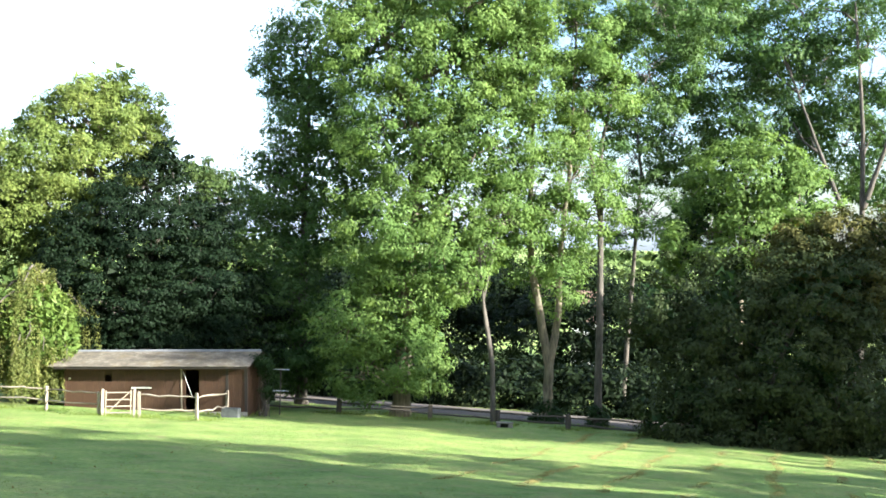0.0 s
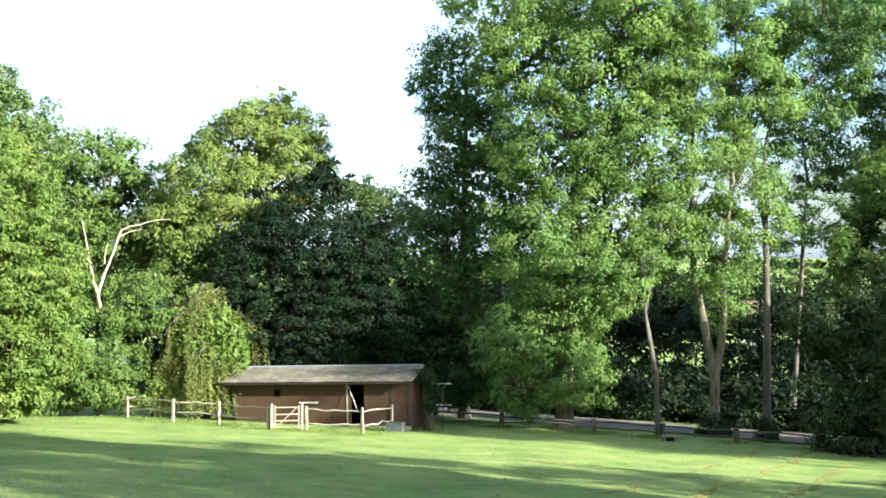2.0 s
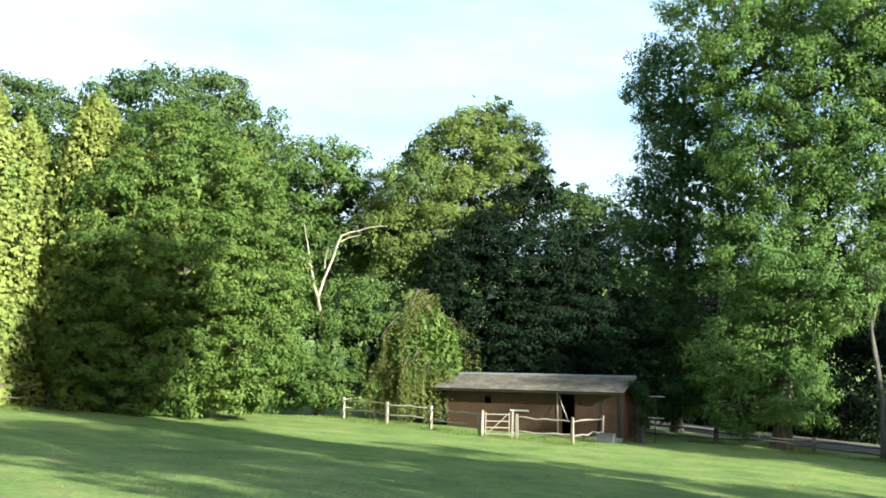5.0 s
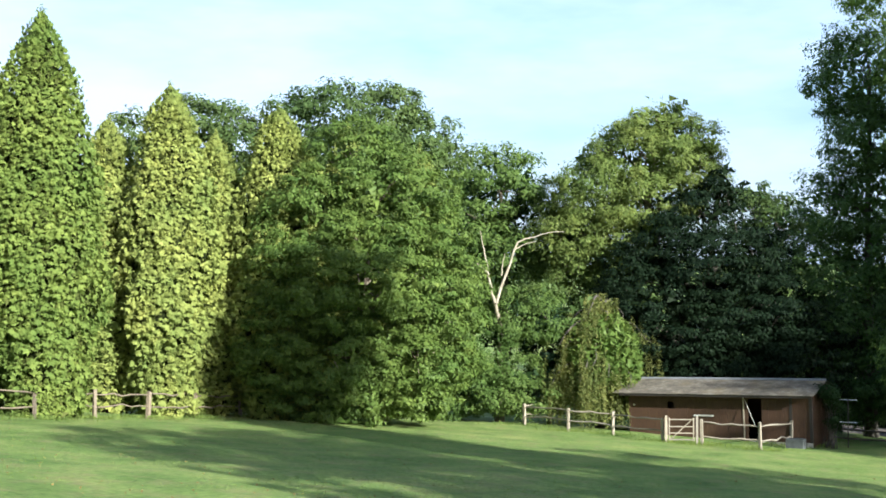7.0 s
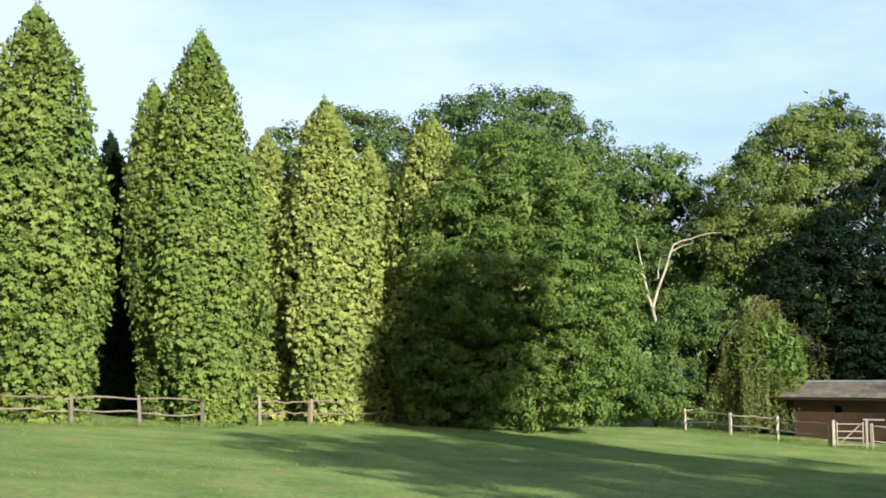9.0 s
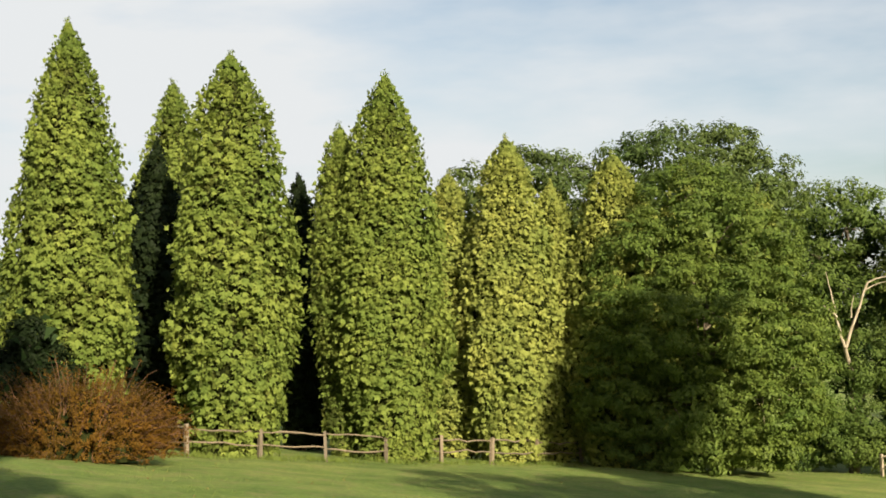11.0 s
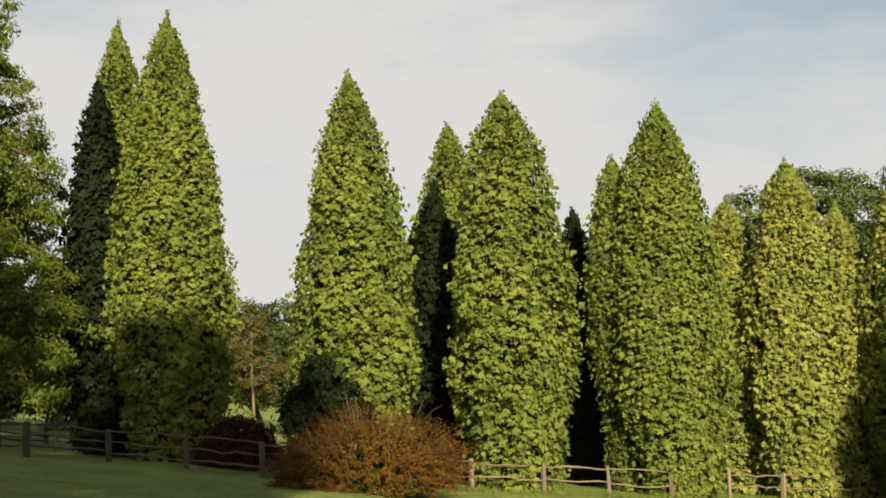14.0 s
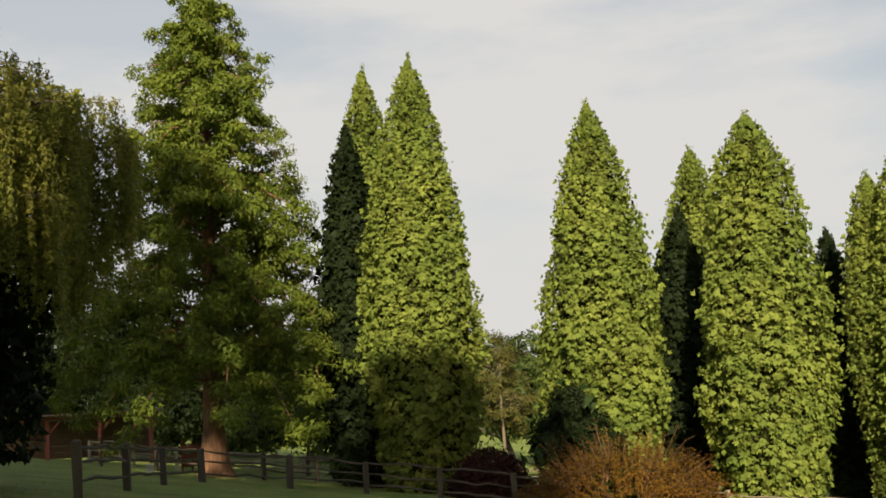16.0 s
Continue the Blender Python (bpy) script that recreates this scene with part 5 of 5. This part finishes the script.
def round_bush(name, label, az, r, rx, ry, h, mat, seed, n=48000, leaf=0.11):
    rng = np.random.default_rng(seed)
    x, y = at(az, r)
    z = gz(x, y)
    thing = tagged(root(name, x, y, z, -az), label, "bush")
    paths, k = [], 0
    for k in range(60):
        d = unit(rng.normal(size=3) * np.array([1, 1, 0.6]) + np.array([0, 0, 0.7]))
        paths.append(limb(rng, (rng.normal(0, 0.3), rng.normal(0, 0.2), -0.15), d * np.array([rx, ry, h]) * rng.uniform(0.8, 1.05), 0.03, 0.006, 6, 0.1))
    d = sphere_dirs(rng, n)
    d[:, 2] = np.abs(d[:, 2])
    tips = sphere_dirs(rng, 420)
    tips[:, 2] = np.abs(tips[:, 2])
    lump = 1 + 0.06 * np.sin(5 * d[:, 0] + 3 * d[:, 1] + 2) + 0.06 * np.sin(9 * d[:, 1] - 7 * d[:, 0]) + 0.05 * np.sin(13 * d[:, 2] + 6 * d[:, 0])
    p = d * np.array([rx, ry, h]) * (lump * (1 - 0.3 * rng.uniform(0, 1, n) ** 2.0))[:, None]
    # twiggy shoots standing out of the dome
    c = rng.integers(0, 420, n // 3)
    t = rng.uniform(0.8, 1.0, (n // 3, 1)) + 0.16 * rng.uniform(0, 1, (420, 1))[c]
    p[: n // 3] = tips[c] * np.array([rx, ry, h]) * t + rng.normal(0, 0.05, (n // 3, 3))
    p[:, 2] = np.maximum(p[:, 2], 0.05)
    L = leaf * rng.uniform(0.6, 1.6, n)
    v, f = tubes(paths, 4)
    tagged(part("branchwork", grid_mesh("branchwork", v, f, BARK_DARK), None, thing), kind="stuff")
    part("crown", leaf_mesh("crown", leaf_blades(p, d + rng.normal(0, 0.7, (n, 3)), d * 0.8 + rng.normal(0, 0.5, (n, 3)) + np.array([0, 0, 0.2]), L, L * 0.4), mat), None, thing)
    # core whose near-black colour holds the bush's inner shade
    core = np.array([(np.cos(a) * np.cos(b) * rx * 0.7, np.sin(a) * np.cos(b) * ry * 0.7, np.sin(b) * h * 0.72) for b in np.linspace(0, 1.5, 7) for a in np.arange(14) * 2 * np.pi / 14])
    cf = [(i * 14 + j, i * 14 + (j + 1) % 14, (i + 1) * 14 + (j + 1) % 14, (i + 1) * 14 + j) for i in range(6) for j in range(14)]
    part("shade_dark_core", grid_mesh("shade_dark_core", core, cf, INNER, True), None, thing)


def spray_bush(name, label, az, r, rx, ry, h, mat, seed, sprays=1500):
    """A domed bush of arching thorny sprays, small leaves all along them."""
    rng = np.random.default_rng(seed)
    x, y = at(az, r)
    thing = tagged(root(name, x, y, gz(x, y), -az), label, "bush")
    paths, Q = [], []
    size = np.array([rx, ry, h])
    for k in range(sprays):
        d = unit(rng.normal(size=3) * np.array([1, 1, 0.75]))
        d[2] = abs(d[2])
        o = d * size * rng.uniform(0.5, 0.85) * np.array([1, 1, 0.9])
        bump = 1 + 0.05 * math.sin(5 * d[0] + 3 * d[1] + 2) + 0.05 * math.sin(11 * d[1] - 8 * d[0])
        full = (abs(d[0]) ** 2.8 + abs(d[1]) ** 2.8 + abs(d[2]) ** 2.8) ** (-1 / 2.8)
        e = d * full * size * bump * (rng.uniform(0.86, 1.0) if rng.uniform() < 0.75 else rng.uniform(1.0, 1.06))
        side = rng.normal(0, 0.22, 3)
        t = np.linspace(0, 1, 5)
        P = o + (e - o) * t[:, None] + side * np.sin(t * 1.9)[:, None] + np.array([0, 0, 0.24]) * np.sin(t * 2.4)[:, None]
        P[:, 2] = np.maximum(P[:, 2], 0.06)
        if k % 2 == 0:
            paths.append((P, np.linspace(0.011, 0.004, 5)))
        n = 30
        w = rng.uniform(0.15, 1.0, n)
        p = np.stack([np.interp(w, t, P[:, i]) for i in range(3)], 1) + rng.normal(0, 0.03, (n, 3))
        L = rng.uniform(0.04, 0.11, n)
        way = unit(P[-1] - P[2])
        Q.append(leaf_blades(p, d + rng.normal(0, 0.6, (n, 3)) + np.array([0, 0, 0.3]), way + rng.normal(0, 0.45, (n, 3)), L, L * 0.42))
    v, f = tubes(paths, 3)
    tagged(part("branchwork", grid_mesh("branchwork", v, f, BARK_RED), None, thing), kind="stuff")
    part("crown", leaf_mesh("crown", np.concatenate(Q), mat), None, thing)
    # near-black core: shade between the sprays put into its colour
    core = np.array([(np.cos(a) * np.cos(b) * rx * 0.72, np.sin(a) * np.cos(b) * ry * 0.72, np.sin(b) * h * 0.74) for b in np.linspace(0, 1.5, 7) for a in np.arange(14) * 2 * np.pi / 14])
    cf = [(i * 14 + j, i * 14 + (j + 1) % 14, (i + 1) * 14 + (j + 1) % 14, (i + 1) * 14 + j) for i in range(6) for j in range(14)]
    part("shade_dark_core", grid_mesh("shade_dark_core", core, cf, INNER, True), None, thing)


spray_bush("berberis_bush", "broad domed bush of orange-brown arching sprays", -32.5, 31.8, 2.5, 2.0, 1.95, LEAF_BROWN, 401)

round_bush("smoke_bush", "dark purple bush behind the fence", -38.4, 43.5, 1.5, 1.2, 1.7, LEAF_PURPLE, 402, n=9000, leaf=0.14)

# ---------------------------------------------------------------- woods behind
def wood(name, label, lobes, mat, seed, leaf=0.4, clump=1.3, fill=0.7, per=50):
    rng = np.random.default_rng(seed)
    me, c, w = crown_mesh("crown", rng, lobes, mat, clump=clump, fill=fill, per=per, leaf=leaf)
    ob = part(name, me)
    return tagged(ob, label, "trees", kind="stuff")


wood("far_wood", "rounded crowns of a distant green wood", FARWOOD + [(x, y, z - 5.5, rx * 1.3, rz * 1.8) for x, y, z, rx, rz in FARWOOD], LEAF_FAR, 501, leaf=0.32, clump=1.1, fill=1.0, per=54)
rng = np.random.default_rng(9)
under = []
for k in range(34):
    az = 8 + 1.25 * k + rng.normal(0, 0.3)
    x, y = at(az, 78 + rng.uniform(-4, 6))
    under.append((x, y, gz(x, y) + rng.uniform(1.5, 3.5), rng.uniform(2.0, 3.2), rng.uniform(2.2, 3.2)))
    if az > 17 and not 30.5 < az < 33.5:
        under.append((x + 1.5, y + 2, gz(x, y) + rng.uniform(4.0, 6.5), rng.uniform(1.8, 2.8), rng.uniform(1.6, 2.6)))
for k in range(26):
    x, y = at(16 + 1.25 * k, 70.5 - 0.25 * k + rng.uniform(-0.7, 0.7))
    under.append((x, y, gz(x, y) + rng.uniform(0.6, 1.6), rng.uniform(1.4, 2.2), rng.uniform(1.2, 2.2)))
for k in range(44):   # bank of low growth along the far verge
    s = k / 43 * 48
    x, y = (np.interp(s, np.arange(49), lb[:, i]) for i in (0, 1))
    x, y = x + 1.1 + rng.uniform(-0.2, 0.4), y + 1.1 + rng.uniform(-0.2, 0.4)
    under.append((x, y, gz(x, y) + rng.uniform(0.2, 0.6), rng.uniform(0.7, 1.0), rng.uniform(0.5, 0.9)))
for k in range(16):
    x, y = at(27 + 1.3 * k, 88 + rng.uniform(-3, 3))
    under.append((x, y, gz(x, y) + rng.uniform(3.0, 7.5), rng.uniform(1.6, 2.6), rng.uniform(1.5, 2.6)))
# shade under the ash trees is put into this near-black foliage
wood("lane_wood", "undergrowth and trees beyond the lane, shade put into near-black leaves", under, LEAF_SHADE_BLACK, 502, leaf=0.32, clump=1.0, fill=0.9, per=36)
left = []
for k in range(26):
    az = -66 + 1.6 * k + rng.normal(0, 0.4)
    x, y = at(az, 95 + rng.uniform(-6, 8))
    left.append((x, y, gz(x, y) + rng.uniform(3.5, 6.0), rng.uniform(2.8, 4.2), rng.uniform(3.0, 4.6)))
wood("background_wood", "green trees beyond the paddocks", left, LEAF_BACK, 503, leaf=0.6, clump=1.4, per=24)

far = []
for k in range(70):
    x, y = at(-75 + 2.0 * k + rng.normal(0, 0.4), 170 + rng.uniform(-15, 25))
    far.append((x, y, gz(x, y) + rng.uniform(2.0, 6.0), rng.uniform(4.5, 7.5), rng.uniform(4.0, 6.5)))
wood("horizon_wood", "far hazy tree line on the horizon", far, LEAF_FAR, 504, leaf=1.5, clump=2.6, per=14)

# ---------------------------------------------------------------- unseen trees added behind the camera to shade the paddock
def shade_tree(x, y, top, r, seed, dense=0.9, low=None, per=16, leaf=0.8):
    z = gz(x, y)
    top += EYE
    lob = [(x, y, top - r * 0.8, r, r * 0.8), (x - r * 0.35, y + 0.5, top - r * 1.6, r * 1.05, r), (x + r * 0.35, y - 0.5, top - r * 1.9, r * 1.05, r)]
    zz = top - r * 2.6
    while zz > (z + 0.6 * r if low is None else low):
        lob.append((x + 0.3 * r * math.sin(zz * 3), y, zz, r * 1.05, r * 0.9))
        zz -= r
    broadleaf("shade_tree", "unseen leafy tree added outside the view to cast shade", (x, y), lob, LEAF_MAPLE, BARK_ASH, seed, 0.3, clump=1.1, fill=dense, per=per, leaf=leaf, twigs=30)


for k, (x, y, top, r) in enumerate([(25.1, 9.45, 20.6, 1.75), (15.2, 5.5, 12.0, 3.5), (21.2, 7.7, 13.0, 2.5), (29.3, 10.7, 10.3, 1.6), (32.5, 11.8, 6.4, 2.0), (37.5, 13.6, 2.6, 2.4), (43.0, 15.6, 1.0, 2.4), (53.5, 19.5, 10.5, 3.4), (2.8, -6.0, 23.2, 3.5), (-6.5, -6.0, 12.0, 4.6), (-19.5, -6.0, 25.0, 5.0), (-27.0, 1.0, 21.0, 4.6), (18.0, 6.5, 12.4, 3.0), (23.6, 8.6, 6.0, 2.4)]):
    if k in (1, 2, 3, 4, 11, 12):
        shade_tree(x, y, top, r, 600 + k, 0.58, None, 24, 0.5)
    else:
        shade_tree(x, y, top, r, 600 + k, 1.5 if k == 0 else 0.95)
# more added crowns, placed for single shadows on shed, fence and redwood
shade_tree(45.6, 16.75, 17.0, 1.7, 623, 0.9, 8.0)
shade_tree(44.2, 15.1, 16.2, 1.9, 620, 0.5, 12.0, 14, 0.6)
shade_tree(46.9, 17.0, 14.5, 1.8, 622, 0.9, 8.5)
shade_tree(49.0, 18.2, 9.8, 2.1, 626, 0.9, 7.0)
shade_tree(*at(-86.0, 25.0), 13.0, 3.6, 624, 0.55)
shade_tree(-9.2, -8.0, 29.5, 3.2, 621, 0.8, 24.0)
shade_tree(-4.8, -7.0, 25.5, 2.0, 627, 0.45, 21.0)
shade_tree(-2.2, -6.0, 18.0, 1.6, 625, 0.9, 14.5)
for a, b, seed in (((25.5, 49.4), (29.0, 47.2), 628), ((30.3, 46.3), (34.5, 42.6), 629)):   # added wide flat crowns down the slope to the right, shading the ash feet
    lob = []
    for s in (0.0, 0.35, 0.7, 1.0):
        x, y = a[0] + s * (b[0] - a[0]), a[1] + s * (b[1] - a[1])
        c = Vector((x, y, gz(x, y))) + SUN_DIR * 45
        lob.append((c.x, c.y, c.z, 1.0, 0.75))
    broadleaf("shade_tree", "unseen leafy tree added outside the view to cast shade", lob[1][:2], lob, LEAF_MAPLE, BARK_ASH, seed, 0.2, clump=0.8, fill=1.3, per=22, leaf=0.8, twigs=20)

# ---------------------------------------------------------------- far buildings and oddments
RED_TIMBER = wood_material("red_stained_timber", (0.16, 0.045, 0.03), (0.3, 0.095, 0.06), (0.1, 0.05, 0.035))
TILES = plain("brown_roofing", (0.16, 0.1, 0.07), 0.85)
RENDER = plain("white_render", (0.6, 0.58, 0.55), 0.85, 0.08)
BLACK = plain("dark_opening", (0.012, 0.011, 0.01))
DARK_CONCRETE = plain("dark_grey_concrete", (0.085, 0.088, 0.085), 0.8, 0.3)
# stone darkened for the shade at the ash feet
STONE = plain("shade_dark_stone", (0.16, 0.155, 0.12), 0.9, 0.3)


def pole_barn(az0, az1, r, high):
    """A long low open-fronted barn: red posts with braces, boarded back, shallow roof."""
    xa, ya = at(az0, r)
    xb, yb = at(az1, r)
    L = math.hypot(xb - xa, yb - ya)
    z = gz((xa + xb) / 2, (ya + yb) / 2)
    thing = tagged(root("pole_barn", xa, ya, z, math.degrees(math.atan2(yb - ya, xb - xa))), "low open-fronted barn with red timber posts", "barn")
    n = 4
    for k in range(n):
        x = k * L / (n - 1)
        part("post", box_bm(x - 0.1, x + 0.1, -0.1, 0.1, -0.3, high, bevel=0.01), RED_TIMBER, thing)
        for sgn in (-1, 1):
            v, f = tubes([(np.array([(x, 0.0, high - 0.75), (x + 0.6 * sgn, 0.0, high - 0.08)]), np.array([0.06, 0.06]))], 4)
            part("brace", grid_mesh("brace", v, f, RED_TIMBER), None, thing)
    part("eave_beam", box_bm(-0.4, L + 0.4, -0.12, 0.12, high, high + 0.18, bevel=0.01), RED_TIMBER, thing)
    for k in range(6):
        part("back_board", box_bm(-0.2, L + 0.2, 4.0 + 0.004 * (k % 2), 4.05, 0.1 + k * 0.33, 0.1 + k * 0.33 + 0.32), TILES, thing)
    bm = bmesh.new()
    box(bm, -0.6, L + 0.6, -0.5, 4.4, high + 0.2, high + 0.28)
    for v in bm.verts:
        v.co.z += 0.01 * (v.co.y + 0.5)
    part("roof", bm, TILES, thing)
    return thing


pole_barn(-60.5, -53.8, 64.0, 2.1)


def pen_panel(az0, az1, r):
    """A red timber pen side: three uprights and two broad boards."""
    xa, ya = at(az0, r)
    xb, yb = at(az1, r)
    L = math.hypot(xb - xa, yb - ya)
    thing = tagged(root("pen_panel", xa, ya, gz(xa, ya), math.degrees(math.atan2(yb - ya, xb - xa))), "red timber pen panel beside the redwood", "fence")
    for x in (0.05, L / 2, L - 0.05):
        part("upright", box_bm(x - 0.05, x + 0.05, -0.05, 0.05, -0.2, 1.35, bevel=0.008), RED_TIMBER, thing)
    for z0 in (0.2, 0.55, 0.9):
        part("board", box_bm(0.0, L, -0.08, -0.052, z0, z0 + 0.24, bevel=0.006), RED_TIMBER, thing)


pen_panel(-52.5, -51.5, 56.0)


def bucket(x, y):
    thing = tagged(root("bucket", x, y, gz(x, y)), "small white plastic bucket on the grass", "bucket")
    a = np.arange(14) * 2 * np.pi / 14
    rings_ = [(0.12, 0.0), (0.16, 0.3), (0.17, 0.3), (0.17, 0.32), (0.15, 0.32), (0.11, 0.02)]
    V = np.concatenate([np.column_stack([r * np.cos(a), r * np.sin(a), np.full(14, z)]) for r, z in rings_])
    F = [(i * 14 + j, i * 14 + (j + 1) % 14, (i + 1) * 14 + (j + 1) % 14, (i + 1) * 14 + j) for i in range(5) for j in range(14)]
    part("body", grid_mesh("body", V, F, RENDER, True), None, thing)
    t = np.linspace(0, np.pi, 9)
    v, f = tubes([(np.column_stack([0.17 * np.cos(t), np.full(9, 0.02), 0.3 - 0.12 * np.sin(t)]), np.full(9, 0.006))], 5)
    part("handle", grid_mesh("handle", v, f, GALV), None, thing)


bucket(*at(-53.9, 46.0))

# stone block under the slim ash, its hollow's shade a near-black sheet
sx, sy = at(28.95, 53.9)
block = tagged(root("stone_trough", sx, sy, gz(sx, sy), -28), "low pale stone trough on two blocks with a dark hollow", "trough")
part("slab", box_bm(-0.4, 0.36, -0.14, 0.16, 0.16, 0.24, bevel=0.025), STONE, block)
part("block", box_bm(-0.38, -0.2, -0.13, 0.14, -0.1, 0.16, bevel=0.02), STONE, block)
part("block", box_bm(0.14, 0.34, -0.13, 0.14, -0.1, 0.16, bevel=0.02), STONE, block)
part("hollow_shade", box_bm(-0.2, 0.14, 0.06, 0.12, -0.05, 0.16), BLACK, block)

# concrete trough at the corner of the yard
ux, uy = at(16.12, 51.3)
trough = tagged(root("water_trough", ux, uy, gz(ux, uy), -31), "low grey concrete water trough by the yard fence", "trough")
for y0, y1 in ((-0.24, -0.18), (0.18, 0.24)):
    part("long_side", box_bm(-0.36, 0.36, y0, y1, -0.1, 0.4, bevel=0.012), DARK_CONCRETE, trough)
for x0, x1 in ((-0.36, -0.3), (0.3, 0.36)):
    part("end_side", box_bm(x0, x1, -0.178, 0.178, -0.1, 0.395, bevel=0.012), DARK_CONCRETE, trough)
# floor near-black, the trough's inner shade in its colour
part("trough_floor", box_bm(-0.298, 0.298, -0.178, 0.178, -0.05, 0.1), BLACK, trough)

# pale tubular hurdle standing behind the shed end
hx, hy = at(18.0, 54.6)
hurdle = tagged(root("steel_hurdle", hx, hy, gz(hx, hy), -12), "pale galvanised hurdle beyond the shed", "gate")
for zz in (1.05, 2.0):
    v, f = tubes([(np.array([(0.0, 0.0, zz), (0.35, 0.0, zz - 0.01), (0.72, 0.0, zz - 0.02)]), np.full(3, 0.022))], 6)
    part("tube", grid_mesh("tube", v, f, GALV, True), None, hurdle)
for x in (0.35,):
    v, f = tubes([(np.array([(x, 0.0, -0.2), (x, 0.0, 1.0), (x, 0.0, 2.05)]), np.full(3, 0.026))], 6)
    part("stake", grid_mesh("stake", v, f, POST_DARK, True), None, hurdle)


def cottage(az, r, w, h):
    """A white cottage far behind the trees."""
    x, y = at(az, r)
    thing = tagged(root("house", x, y, gz(x, y), -az), "small white rendered house seen between the trees", "house")
    part("wall", box_bm(-w / 2, w / 2, 0, 6, -0.5, h), RENDER, thing)
    bm = bmesh.new()
    v = [bm.verts.new(p) for p in ((-w / 2 - 0.3, -0.4, h - 0.1), (w / 2 + 0.3, -0.4, h - 0.1), (w / 2 + 0.3, 3, h + 2.2), (-w / 2 - 0.3, 3, h + 2.2), (-w / 2 - 0.3, 6.4, h - 0.1), (w / 2 + 0.3, 6.4, h - 0.1))]
    for q in ((0, 1, 2, 3), (3, 2, 5, 4), (0, 3, 4), (1, 5, 2)):
        bm.faces.new([v[i] for i in q])
    part("roof", bm, TILES, thing)
    for k in (-0.28, 0.05, 0.32):
        win = part("window", box_bm(k * w - 0.5, k * w + 0.5, -0.05, 0.0, 1.0, 2.2, bevel=0.02), WHITE_PAINT, thing)
        part("pane", box_bm(k * w - 0.4, k * w + 0.4, -0.06, -0.052, 1.1, 2.1), BLACK, win)


cottage(32.6, 97.0, 2.2, 3.6)

# ---------------------------------------------------------------- grass blades and clippings
def blades(name, label, x, y, high, mat, seed, wide=0.35, lean=0.5):
    rng = np.random.default_rng(seed)
    n = len(x)
    h = high * rng.uniform(0.5, 1.3, n)
    p = np.stack([x, y, ground_z(x, y) + h * 0.35], 1)
    ob = part(name, leaf_mesh(name, leaf_blades(p, rng.normal(size=(n, 3)) * np.array([1, 1, 0.4]) + np.array([0.3, -0.6, 0.3]), rng.normal(0, lean, (n, 3)) + np.array([0, 0, 1.0]), h, h * wide), mat))
    return tagged(ob, label, "grass", kind="stuff")


LEAF_GRASS = leaf_material("grass_blades", (0.14, 0.185, 0.05), (0.17, 0.22, 0.06), (0.2, 0.25, 0.07), 0.8, 0.45, 0.3)
LEAF_FALLEN = leaf_material("fallen_leaf", (0.14, 0.09, 0.04), (0.2, 0.13, 0.055), (0.27, 0.19, 0.085), 0.8, 0.2, 0.6)
LEAF_HAY = leaf_material("dry_clippings", (0.19, 0.165, 0.075), (0.25, 0.215, 0.1), (0.31, 0.27, 0.135), 0.8, 0.2, 0.6)
rng = np.random.default_rng(77)
n = 36000
a = np.radians(rng.uniform(-62, 48, n))
r = 20 + 36 * rng.uniform(0, 1, n) ** 1.3
blades("short_grass", "short mown grass", r * np.sin(a), r * np.cos(a), 0.034, LEAF_GRASS, 78, 0.45)
# long grass at the foot of fences and trees
feet = [(xx, yy) for xx, yy in line] + yard + [at(11.98, 49.6), at(14.57, 49.0), at(15.93, 53.0)] + lane_posts + [(23.46, 52.84), (29.98, 50.1), (31.54, 48.11), (26.42, 48.86)]
fx = np.concatenate([px + rng.normal(0, 0.7, 420) for px, _ in feet])
fy = np.concatenate([py + rng.normal(0, 0.45, 420) for _, py in feet])
blades("long_grass", "uncut grass along the fences and tree feet", fx, fy, 0.2, LEAF_GRASS, 79, 0.12)
# scattered fallen leaves
m = 1800
a = np.radians(rng.uniform(-30, 48, m))
r = 18 + 34 * rng.uniform(0, 1, m) ** 1.2
blades("fallen_leaves", "scattered brown fallen leaves on the grass", r * np.sin(a), r * np.cos(a), 0.045, LEAF_FALLEN, 81, 0.7, 2.5)
# rows of cut grass left by the mower
wx_, wy_ = [], []
for k in range(9):
    off = -7.6 + 1.9 * k
    m = 3600
    s = 27 + 27 * rng.uniform(0, 1, m)
    o = off + rng.normal(0, 0.09, m) + 0.12 * np.sin(s * 0.7 + k)
    keep = np.sin(s * (2.1 + 0.1 * k) + k) + 0.6 * np.sin(s * 5.3 + 2 * k) > -1.1
    wx_.append((0.66 * s + 0.75 * o)[keep])
    wy_.append((0.75 * s - 0.66 * o)[keep])
blades("clippings", "rows of dry brown grass clippings", np.concatenate(wx_), np.concatenate(wy_), 0.04, LEAF_HAY, 80, 0.5, 2.5)
